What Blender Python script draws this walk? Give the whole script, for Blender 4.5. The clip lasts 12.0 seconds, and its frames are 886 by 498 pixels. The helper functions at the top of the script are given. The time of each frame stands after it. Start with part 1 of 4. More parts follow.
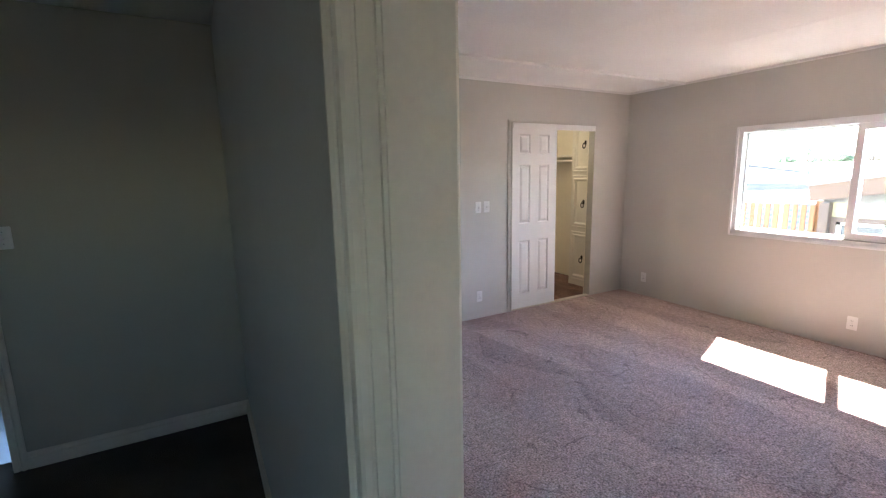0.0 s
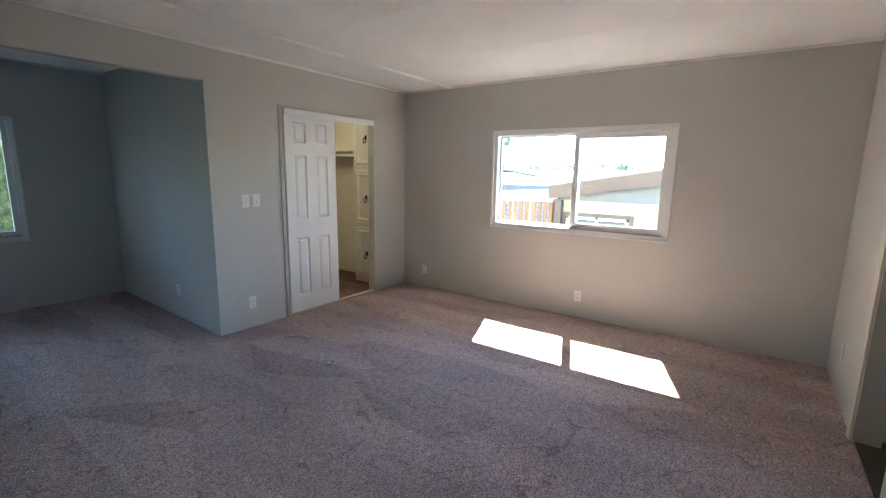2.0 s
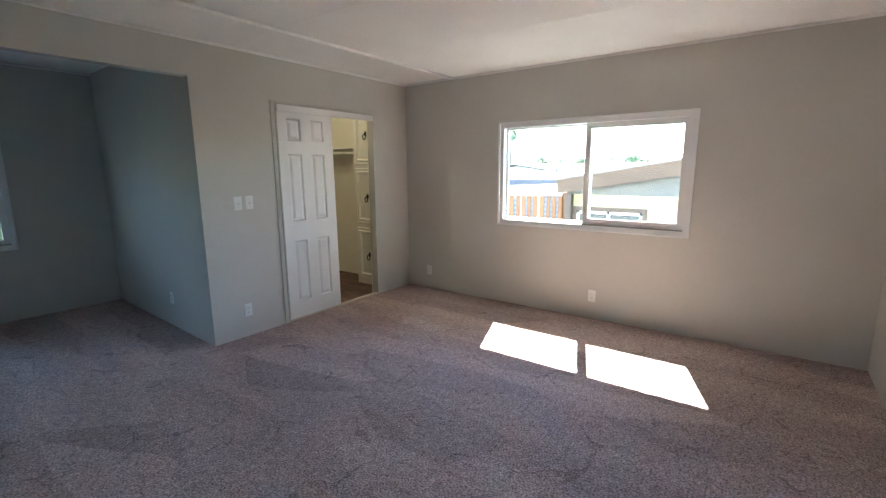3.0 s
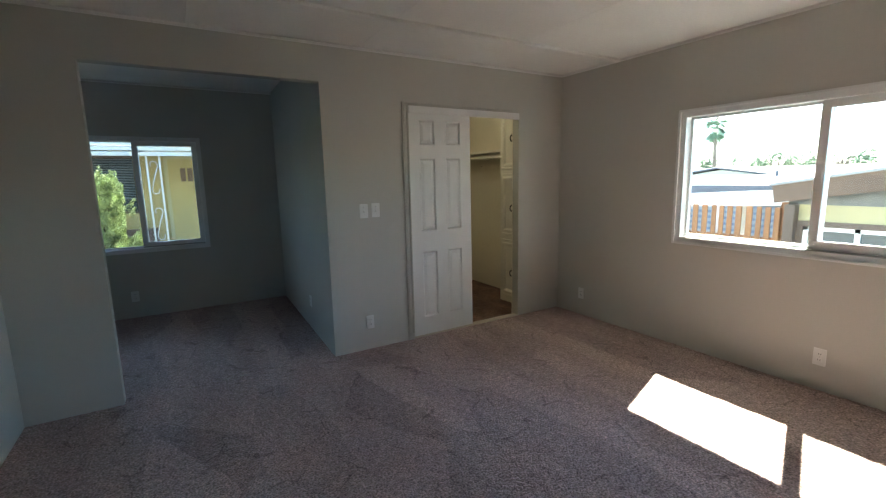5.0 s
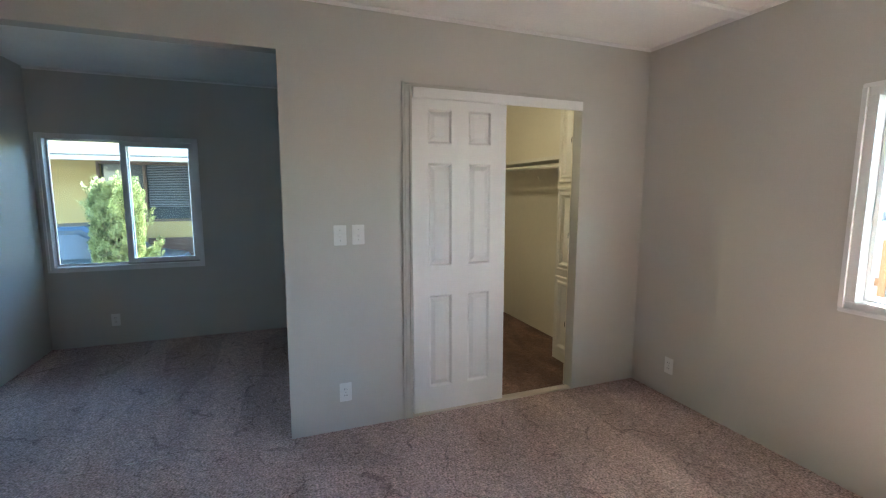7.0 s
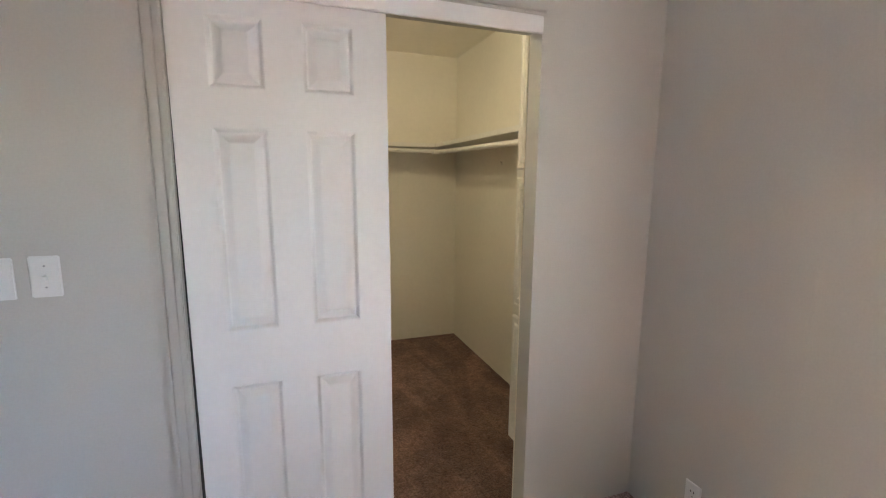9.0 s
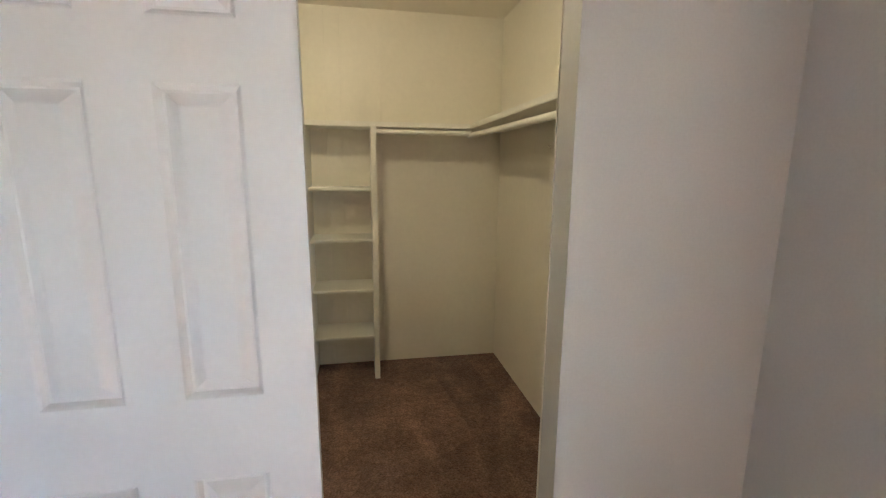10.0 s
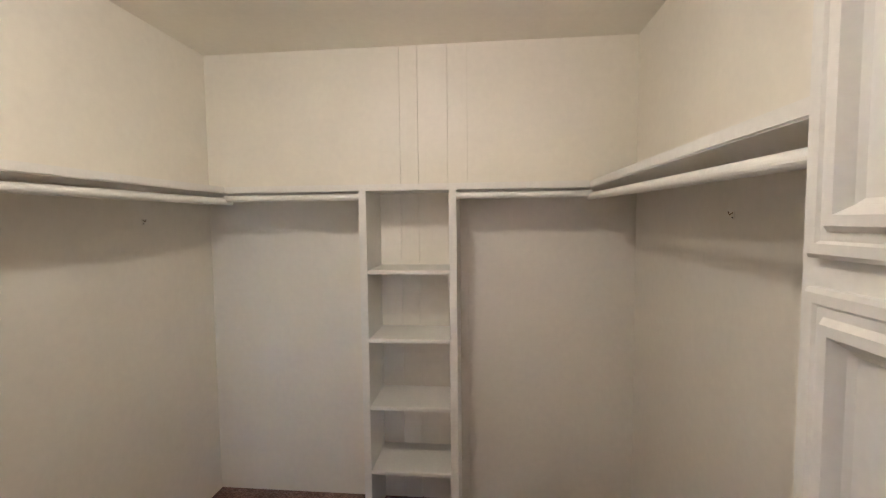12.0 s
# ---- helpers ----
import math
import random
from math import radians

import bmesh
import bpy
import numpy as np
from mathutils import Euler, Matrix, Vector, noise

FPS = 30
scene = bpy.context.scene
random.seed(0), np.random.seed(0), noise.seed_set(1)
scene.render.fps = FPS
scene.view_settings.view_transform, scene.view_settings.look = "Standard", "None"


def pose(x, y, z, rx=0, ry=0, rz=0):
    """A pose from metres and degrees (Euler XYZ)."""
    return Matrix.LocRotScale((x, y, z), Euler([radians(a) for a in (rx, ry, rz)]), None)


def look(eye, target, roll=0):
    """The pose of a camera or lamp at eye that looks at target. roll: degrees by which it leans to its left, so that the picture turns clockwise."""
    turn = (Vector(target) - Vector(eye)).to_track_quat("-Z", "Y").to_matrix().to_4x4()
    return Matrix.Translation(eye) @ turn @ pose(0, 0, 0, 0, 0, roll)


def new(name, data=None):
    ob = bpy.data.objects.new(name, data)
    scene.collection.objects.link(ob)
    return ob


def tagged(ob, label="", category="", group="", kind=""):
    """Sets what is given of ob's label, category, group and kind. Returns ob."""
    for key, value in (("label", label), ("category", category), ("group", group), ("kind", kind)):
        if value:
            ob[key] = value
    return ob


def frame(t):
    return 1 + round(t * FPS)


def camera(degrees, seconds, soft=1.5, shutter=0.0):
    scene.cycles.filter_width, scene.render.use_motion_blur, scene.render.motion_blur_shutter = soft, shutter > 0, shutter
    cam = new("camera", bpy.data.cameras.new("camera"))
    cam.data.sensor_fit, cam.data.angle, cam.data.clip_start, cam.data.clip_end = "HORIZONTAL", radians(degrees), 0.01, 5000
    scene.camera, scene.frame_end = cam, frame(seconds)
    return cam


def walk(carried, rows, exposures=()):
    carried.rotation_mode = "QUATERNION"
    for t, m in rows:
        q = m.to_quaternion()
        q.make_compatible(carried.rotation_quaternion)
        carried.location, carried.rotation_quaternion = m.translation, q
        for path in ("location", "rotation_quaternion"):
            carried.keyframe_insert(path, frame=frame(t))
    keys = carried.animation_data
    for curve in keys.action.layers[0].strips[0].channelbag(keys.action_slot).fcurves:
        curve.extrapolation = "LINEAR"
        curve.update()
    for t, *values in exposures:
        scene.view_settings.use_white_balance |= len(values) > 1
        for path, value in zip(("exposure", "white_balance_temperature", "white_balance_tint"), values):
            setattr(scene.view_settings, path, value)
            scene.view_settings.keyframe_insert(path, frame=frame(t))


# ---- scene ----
cam = camera(90.1, 12.0, 1.2)
PATH = [
    (0, (-4.724, -3.806, 1.543), (-3.775, -2.079, 1.203), -1.1),
    (0.5, (-4.663, -3.839, 1.512), (-3.378, -2.343, 1.18), 0.7),
    (1, (-4.599, -3.849, 1.501), (-3.142, -2.519, 1.174), 1.0),
    (1.5, (-4.534, -3.827, 1.497), (-2.96, -2.641, 1.162), 1.3),
    (2, (-4.448, -3.751, 1.475), (-2.836, -2.618, 1.131), 1.0),
    (2.5, (-4.351, -3.692, 1.475), (-2.749, -2.549, 1.117), 0.1),
    (4.5, (-3.718, -3.503, 1.436), (-2.375, -2.056, 1.115), -1.2),
    (5, (-3.521, -3.441, 1.439), (-2.508, -1.747, 1.122), -1.2),
    (5.5, (-3.321, -3.209, 1.459), (-2.469, -1.424, 1.164), -1.3),
    (6, (-3.133, -2.979, 1.455), (-2.333, -1.164, 1.195), -1.0),
    (6.5, (-2.812, -2.807, 1.464), (-2.087, -0.959, 1.217), -0.2),
    (7, (-2.552, -2.574, 1.427), (-1.851, -0.718, 1.177), 0.2),
    (7.2, (-2.442, -2.46, 1.445), (-1.745, -0.603, 1.189), 0.5),
    (8.8, (-1.603, -1.632, 1.42), (-0.888, 0.215, 1.148), 0.3),
    (9, (-1.476, -1.494, 1.462), (-0.813, 0.368, 1.15), 0.5),
    (9.5, (-1.247, -1.181, 1.448), (-0.603, 0.684, 1.122), 0.2),
    (10, (-1.029, -0.925, 1.456), (-0.669, 1.01, 1.1), 0.5),
    (10.5, (-0.962, -0.582, 1.469), (-0.695, 1.368, 1.113), 0.8),
    (11, (-0.913, -0.341, 1.504), (-0.751, 1.622, 1.16), 0.2),
    (11.5, (-0.849, -0.189, 1.537), (-0.887, 1.794, 1.278), 0.0),
    (12, (-0.78, -0.092, 1.571), (-0.977, 1.894, 1.443), -0.6),
]
EXPOSURES = [(0, 4.56, 6120, 10), (1.0, 4.22, 5950, 4), (2.5, 4.07, 5800, -1), (4.5, 3.55, 6100, -3), (5.0, 3.33, 6150, -4), (5.5, 3.45, 6200, -5), (6.0, 3.86, 6150, -2), (6.5, 3.98, 6000, -2), (7, 4.17, 5900, -1),
             (9.0, 4.55, 5880, 4), (9.5, 4.5, 5900, 3), (10.0, 4.54, 5850, 3), (10.5, 4.42, 6080, 5), (11.0, 4.58, 5880, 6), (11.5, 4.9, 5600, 13), (12, 4.89, 5050, 18)]
walk(cam, [(t, look(eye, target, roll)) for t, eye, target, roll in PATH], EXPOSURES)

# ---- light ----
SUN_DIR = Vector((-0.63, -0.22, -0.865)).normalized()
world = bpy.data.worlds.new("sky")
world.use_nodes = True
scene.world = world
wn = world.node_tree
sky = wn.nodes.new("ShaderNodeTexSky")
sky.sky_type = "NISHITA"
sky.sun_disc = False
sky.dust_density = 0.05
sky.air_density = 1.0
sky.ozone_density = 1.5
sky.sun_elevation = radians(52)
sky.sun_rotation = radians(71)
wn.nodes["Background"].inputs["Strength"].default_value = 0.15
wn.links.new(sky.outputs["Color"], wn.nodes["Background"].inputs["Color"])
sun_data = bpy.data.lights.new("sun", "SUN")
sun_data.energy = 5.0
sun_data.angle = radians(0.5)
sun_data.color = (1.0, 0.90, 0.77)
sun = new("sun", sun_data)
sun.matrix_world = look(-SUN_DIR * 20, (0, 0, 0))


# ---- materials ----
def material(name, base, rough=0.6, metal=0.0, vary=0.06, scale=3.0, fine=80.0, bump=0.1, dist=0.002, spec=0.5, stretch=(1, 1, 1), second=None):
    """Base colour varied at two scales, with fine relief, in metres."""
    m = bpy.data.materials.new(name)
    m.use_nodes = True
    nt = m.node_tree
    b = nt.nodes["Principled BSDF"]
    b.inputs["Roughness"].default_value = rough
    b.inputs["Metallic"].default_value = metal
    b.inputs["Specular IOR Level"].default_value = spec
    tc = nt.nodes.new("ShaderNodeTexCoord")
    mp = nt.nodes.new("ShaderNodeMapping")
    mp.inputs["Scale"].default_value = stretch
    nt.links.new(tc.outputs["Object"], mp.inputs["Vector"])
    n1 = nt.nodes.new("ShaderNodeTexNoise")
    n1.inputs["Scale"].default_value = scale
    n1.inputs["Detail"].default_value = 4
    n2 = nt.nodes.new("ShaderNodeTexNoise")
    n2.inputs["Scale"].default_value = fine
    n2.inputs["Detail"].default_value = 3
    for n in (n1, n2):
        nt.links.new(mp.outputs["Vector"], n.inputs["Vector"])
    r1 = nt.nodes.new("ShaderNodeMapRange")
    r1.inputs["From Min"].default_value, r1.inputs["From Max"].default_value = 0.3, 0.7
    nt.links.new(n1.outputs["Fac"], r1.inputs["Value"])
    lo = [c * (1 - vary) for c in base]
    hi = [min(1, c * (1 + vary)) for c in (second or base)]
    mix = nt.nodes.new("ShaderNodeMix")
    mix.data_type = "RGBA"
    mix.inputs["A"].default_value = (*lo, 1)
    mix.inputs["B"].default_value = (*hi, 1)
    nt.links.new(r1.outputs["Result"], mix.inputs["Factor"])
    mul = nt.nodes.new("ShaderNodeMix")
    mul.data_type = "RGBA"
    mul.blend_type = "MULTIPLY"
    mul.inputs["Factor"].default_value = 1.0
    r2 = nt.nodes.new("ShaderNodeMapRange")
    r2.inputs["From Min"].default_value, r2.inputs["From Max"].default_value = 0.25, 0.75
    r2.inputs["To Min"].default_value, r2.inputs["To Max"].default_value = 1 - vary, 1 + vary
    nt.links.new(n2.outputs["Fac"], r2.inputs["Value"])
    nt.links.new(mix.outputs["Result"], mul.inputs["A"])
    nt.links.new(r2.outputs["Result"], mul.inputs["B"])
    nt.links.new(mul.outputs["Result"], b.inputs["Base Color"])
    if bump:
        bp = nt.nodes.new("ShaderNodeBump")
        bp.inputs["Strength"].default_value = bump
        bp.inputs["Distance"].default_value = dist
        nt.links.new(n2.outputs["Fac"], bp.inputs["Height"])
        nt.links.new(bp.outputs["Normal"], b.inputs["Normal"])
    return m


def carpet(name, dark, light, marks=0.0, sheen=0.3):
    """Cut-pile carpet: tufts, clumps, and broad streaks where the nap was brushed over."""
    m = bpy.data.materials.new(name)
    m.use_nodes = True
    nt = m.node_tree
    b = nt.nodes["Principled BSDF"]
    b.inputs["Roughness"].default_value = 0.95
    b.inputs["Specular IOR Level"].default_value = 0.1
    b.inputs["Sheen Weight"].default_value = sheen
    b.inputs["Sheen Roughness"].default_value = 0.5
    tc = nt.nodes.new("ShaderNodeTexCoord")

    def noise_at(scale, detail, rotate=0.0, stretch=(1, 1, 1), distort=0.0):
        mp = nt.nodes.new("ShaderNodeMapping")
        mp.inputs["Scale"].default_value = stretch
        mp.inputs["Rotation"].default_value = (0, 0, radians(rotate))
        nt.links.new(tc.outputs["Object"], mp.inputs["Vector"])
        n = nt.nodes.new("ShaderNodeTexNoise")
        n.inputs["Scale"].default_value = scale
        n.inputs["Detail"].default_value = detail
        n.inputs["Distortion"].default_value = distort
        nt.links.new(mp.outputs["Vector"], n.inputs["Vector"])
        return n.outputs["Fac"]

    def ramp(fac, a, z, ca, cz):
        r = nt.nodes.new("ShaderNodeValToRGB")
        r.color_ramp.elements[0].position, r.color_ramp.elements[1].position = a, z
        r.color_ramp.elements[0].color, r.color_ramp.elements[1].color = (*ca, 1), (*cz, 1)
        nt.links.new(fac, r.inputs["Fac"])
        return r.outputs["Color"]

    def mul(a, c):
        x = nt.nodes.new("ShaderNodeMix")
        x.data_type, x.blend_type = "RGBA", "MULTIPLY"
        x.inputs["Factor"].default_value = 1.0
        nt.links.new(a, x.inputs["A"])
        nt.links.new(c, x.inputs["B"])
        return x.outputs["Result"]

    def cells(scale, rotate, stretch, feature, distort):
        """Irregular patches, as a vacuum leaves them."""
        mp = nt.nodes.new("ShaderNodeMapping")
        mp.inputs["Scale"].default_value = stretch
        mp.inputs["Rotation"].default_value = (0, 0, radians(rotate))
        warp = nt.nodes.new("ShaderNodeTexNoise")
        warp.inputs["Scale"].default_value = 3.0
        warp.inputs["Detail"].default_value = 3
        nt.links.new(tc.outputs["Object"], warp.inputs["Vector"])
        shift = nt.nodes.new("ShaderNodeVectorMath")
        shift.operation = "MULTIPLY_ADD"
        shift.inputs[1].default_value = (distort, distort, 0)
        nt.links.new(warp.outputs["Color"], shift.inputs[0])
        nt.links.new(tc.outputs["Object"], shift.inputs[2])
        nt.links.new(shift.outputs["Vector"], mp.inputs["Vector"])
        v = nt.nodes.new("ShaderNodeTexVoronoi")
        v.voronoi_dimensions = "2D"
        v.feature = feature
        v.inputs["Scale"].default_value = scale
        nt.links.new(mp.outputs["Vector"], v.inputs["Vector"])
        return v.outputs["Distance"] if feature == "DISTANCE_TO_EDGE" else v.outputs["Color"]

    tuft = noise_at(95, 4)
    clump = noise_at(30, 4, 0, (1, 1, 1), 0.6)
    streak = noise_at(2.6, 3, 24, (1, 0.22, 1), 0.4)
    patch = noise_at(1.1, 2, -35, (1, 0.6, 1), 0.8)
    gate = noise_at(4.5, 2)
    c = ramp(tuft, 0.32, 0.68, dark, light)
    c = mul(c, ramp(clump, 0.3, 0.7, (0.76, 0.75, 0.75), (1.18, 1.18, 1.18)))
    c = mul(c, ramp(streak, 0.42, 0.58, (0.92, 0.91, 0.92), (1.05, 1.05, 1.05)))
    c = mul(c, ramp(patch, 0.35, 0.65, (0.90, 0.89, 0.90), (1.06, 1.06, 1.06)))
    lane = cells(2.0, 24, (1.5, 0.45, 1), "F1", 0.10)
    c = mul(c, ramp(lane, 0.2, 0.8, (0.84, 0.83, 0.83), (1.11, 1.10, 1.09)))
    # the pile parts along broken lines: bright where it was brushed up, dark where it opens
    if marks > 0:
        edge = cells(2.3, 12, (1, 0.38, 1), "DISTANCE_TO_EDGE", 0.10)
        c = mul(c, ramp(edge, 0.0, 0.15, (1 + marks, 1 + marks, 1 + marks), (1, 1, 1)))
        c = mul(c, ramp(gate, 0.42, 0.60, (0.84, 0.83, 0.82), (1.06, 1.06, 1.06)))
    else:
        edge = cells(4.2, 30, (1, 0.75, 1), "DISTANCE_TO_EDGE", 0.45)
        wide = nt.nodes.new("ShaderNodeMapRange")
        wide.inputs["From Min"].default_value, wide.inputs["From Max"].default_value = 0.49, 0.62
        wide.inputs["To Max"].default_value = 0.034
        nt.links.new(gate, wide.inputs["Value"])
        line = nt.nodes.new("ShaderNodeMath")
        line.operation = "LESS_THAN"
        nt.links.new(edge, line.inputs[0])
        nt.links.new(wide.outputs["Result"], line.inputs[1])
        c = mul(c, ramp(line.outputs["Value"], 0.0, 1.0, (1, 1, 1), (0.70, 0.68, 0.69)))
    nt.links.new(c, b.inputs["Base Color"])
    add = nt.nodes.new("ShaderNodeMath")
    add.operation = "MULTIPLY_ADD"
    add.inputs[1].default_value = 0.6
    nt.links.new(clump, add.inputs[0])
    nt.links.new(tuft, add.inputs[2])
    bp = nt.nodes.new("ShaderNodeBump")
    bp.inputs["Strength"].default_value = 1.0
    bp.inputs["Distance"].default_value = 0.010
    nt.links.new(add.outputs["Value"], bp.inputs["Height"])
    nt.links.new(bp.outputs["Normal"], b.inputs["Normal"])
    return m


def glass(name):
    """Thin clear pane: straight through, with a Fresnel gloss."""
    m = bpy.data.materials.new(name)
    m.use_nodes = True
    nt = m.node_tree
    nt.nodes.remove(nt.nodes["Principled BSDF"])
    clear = nt.nodes.new("ShaderNodeBsdfTransparent")
    clear.inputs["Color"].default_value = (0.95, 0.97, 0.96, 1)
    gloss = nt.nodes.new("ShaderNodeBsdfGlossy")
    gloss.inputs["Roughness"].default_value = 0.02
    fres = nt.nodes.new("ShaderNodeFresnel")
    fres.inputs["IOR"].default_value = 1.35
    mix = nt.nodes.new("ShaderNodeMixShader")
    nt.links.new(fres.outputs["Fac"], mix.inputs["Fac"])
    nt.links.new(clear.outputs["BSDF"], mix.inputs[1])
    nt.links.new(gloss.outputs["BSDF"], mix.inputs[2])
    nt.links.new(mix.outputs["Shader"], nt.nodes["Material Output"].inputs["Surface"])
    return m


M_WALL = material("grey_wall_paint", (0.58, 0.565, 0.52), 0.55, vary=0.03, scale=1.2, fine=140, bump=0.12, dist=0.0015)
# wall grey warmed: warm hall light is put into the base colour
M_WARMHALL = material("warm_lit_wall_paint", (0.50, 0.47, 0.38), 0.6, vary=0.03, scale=1.2, fine=140, bump=0.12, dist=0.0015)
M_CEIL = material("white_ceiling_board", (0.87, 0.86, 0.84), 0.8, vary=0.03, scale=2.0, fine=60, bump=0.2, dist=0.002)
M_CREAM = material("cream_gloss_paint", (0.85, 0.805, 0.69), 0.40, vary=0.02, scale=2.0, fine=30, bump=0.05, dist=0.002)
M_CREAMTRIM = material("cream_trim_paint", (0.84, 0.815, 0.74), 0.35, vary=0.03, scale=4.0, fine=60, bump=0.08, dist=0.001)
M_WHITE = material("white_door_paint", (0.86, 0.86, 0.85), 0.4, vary=0.015, scale=5.0, fine=60, bump=0.015, dist=0.0005)
M_TRIM = material("white_trim_paint", (0.76, 0.69, 0.58), 0.4, vary=0.03, scale=5.0, fine=60, bump=0.08, dist=0.001)
M_VINYL = material("white_vinyl", (0.82, 0.82, 0.82), 0.35, vary=0.02, scale=6.0, fine=90, bump=0.04, dist=0.0005)
M_PLATE = material("white_plastic", (0.82, 0.82, 0.80), 0.35, vary=0.02, scale=20.0, fine=200, bump=0.02, dist=0.0003)
M_DARK = material("dark_slot", (0.02, 0.02, 0.02), 0.7, vary=0.1)
M_CARPET = carpet("mauve_grey_carpet", (0.225, 0.166, 0.153), (0.71, 0.545, 0.505), 0.0, 0.12)
M_CARPET2 = carpet("brown_closet_carpet", (0.135, 0.079, 0.059), (0.30, 0.188, 0.142), 0.35, 0.12)
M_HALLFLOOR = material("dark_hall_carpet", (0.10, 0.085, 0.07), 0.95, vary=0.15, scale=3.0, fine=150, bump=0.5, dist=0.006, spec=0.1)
M_VINYLFLOOR = material("blue_grey_vinyl_floor", (0.35, 0.38, 0.42), 0.3, vary=0.05, scale=3.0)
M_IRON = material("black_iron", (0.03, 0.025, 0.022), 0.45, metal=0.8, vary=0.2, scale=30.0, fine=200, bump=0.3, dist=0.001)
M_METAL = material("steel_track", (0.45, 0.45, 0.44), 0.35, metal=0.9, vary=0.05)
M_GLASS = glass("window_glass")
M_STRIP = material("threshold_board", (0.62, 0.55, 0.46), 0.6, vary=0.12, scale=8, fine=60, stretch=(0.3, 3, 3))
M_BRONZE = material("bronze_latch", (0.18, 0.13, 0.08), 0.4, metal=0.8)
M_GROUND = material("pale_concrete_ground", (0.17, 0.16, 0.145), 0.9, vary=0.15, scale=0.7, fine=30, bump=0.3, dist=0.01)
M_REDWOOD = material("redwood_board", (0.28, 0.135, 0.06), 0.7, vary=0.18, scale=2.0, fine=30, bump=0.2, dist=0.002, stretch=(4, 4, 0.4))
M_BEAM = material("tan_timber", (0.13, 0.085, 0.06), 0.7, vary=0.2, scale=2.0, fine=30, bump=0.2, dist=0.002, stretch=(4, 0.4, 4))
M_DARKWOOD = material("brown_painted_wood", (0.10, 0.07, 0.055), 0.6, vary=0.15)
M_STUCCO = material("grey_stucco", (0.16, 0.155, 0.15), 0.9, vary=0.12, scale=6, fine=90, bump=0.6, dist=0.006)
M_CREAMWALL = material("cream_stucco", (0.36, 0.32, 0.19), 0.85, vary=0.06, scale=3, fine=90, bump=0.4, dist=0.004)
M_YELLOWWALL = material("yellow_siding_paint", (0.34, 0.27, 0.12), 0.7, vary=0.08, scale=2, fine=60, bump=0.2, dist=0.003)
M_SIDING = material("pale_blue_siding", (0.26, 0.31, 0.38), 0.6, vary=0.05)
M_PALESIDE = material("pale_siding", (0.48, 0.48, 0.47), 0.6, vary=0.05)
M_ROOF = material("white_roof_coating", (0.29, 0.29, 0.295), 0.7, vary=0.05, scale=1.5, fine=20, bump=0.1, dist=0.004)
M_ROOFEDGE = material("grey_roof_edge", (0.10, 0.10, 0.115), 0.6, vary=0.1)
M_SHADEGLASS = material("dark_house_glass", (0.05, 0.06, 0.07), 0.12, vary=0.1)
M_BLIND = material("slate_blind", (0.20, 0.23, 0.28), 0.5, vary=0.05)
M_LEAF = material("juniper_leaf", (0.10, 0.145, 0.055), 0.7, vary=0.35, scale=9, fine=60, bump=0, second=(0.38, 0.43, 0.21))
M_LEAFDARK = material("far_foliage", (0.07, 0.11, 0.05), 0.7, vary=0.3, scale=2, fine=12, bump=0)
# dark olive puts the bush's inner shade into the colour; brown is twigs
M_SHADECORE = material("juniper_shade_core", (0.07, 0.09, 0.03), 0.7, vary=0.5, scale=20, fine=70, bump=0.8, dist=0.01, second=(0.22, 0.17, 0.11))
# frond green lightened so that distance haze sits in the colour
M_PALM = material("hazed_palm_frond", (0.12, 0.18, 0.11), 0.6, vary=0.3, scale=2, fine=12, bump=0)
M_BARK = material("bark", (0.16, 0.12, 0.09), 0.9, vary=0.3, scale=8, fine=60, bump=0.6, dist=0.01, stretch=(2, 2, 0.5))
M_CAR = material("blue_grey_car_paint", (0.035, 0.06, 0.09), 0.35, vary=0.04, spec=0.4)
M_RUBBER = material("tyre_rubber", (0.03, 0.03, 0.03), 0.8, vary=0.15)
M_CHROME = material("alloy", (0.6, 0.6, 0.6), 0.25, metal=0.9, vary=0.05)
M_LAMP = bpy.data.materials.new("lamp_glow")
M_LAMP.use_nodes = True
M_LAMP.node_tree.nodes["Principled BSDF"].inputs["Emission Color"].default_value = (1.0, 0.80, 0.54, 1)
M_LAMP.node_tree.nodes["Principled BSDF"].inputs["Emission Strength"].default_value = 5.4


# ---- building helpers ----
def box(bm, x0, x1, y0, y1, z0, z1, bevel=0.0, turn=None):
    """Adds a box, its edges rounded by bevel, optionally turned by a matrix."""
    m = Matrix.LocRotScale(((x0 + x1) / 2, (y0 + y1) / 2, (z0 + z1) / 2), None, (x1 - x0, y1 - y0, z1 - z0))
    made = bmesh.ops.create_cube(bm, size=1.0, matrix=m)["verts"]
    if bevel:
        edges = list({e for v in made for e in v.link_edges})
        out = bmesh.ops.bevel(bm, geom=edges, offset=bevel, segments=2, affect="EDGES", clamp_overlap=True)
        made = list({v for f in out["faces"] for v in f.verts} | {v for v in made if v.is_valid})
    if turn is not None:
        bmesh.ops.transform(bm, matrix=turn, verts=made)
    return made


def rod(bm, a, b, r0, r1=None, seg=16):
    """Adds a closed round bar from a to b."""
    a, b = Vector(a), Vector(b)
    turn = (b - a).to_track_quat("Z", "Y").to_matrix().to_4x4()
    m = Matrix.Translation((a + b) / 2) @ turn
    bmesh.ops.create_cone(bm, cap_ends=True, segments=seg, radius1=r0, radius2=r0 if r1 is None else r1, depth=(b - a).length, matrix=m)


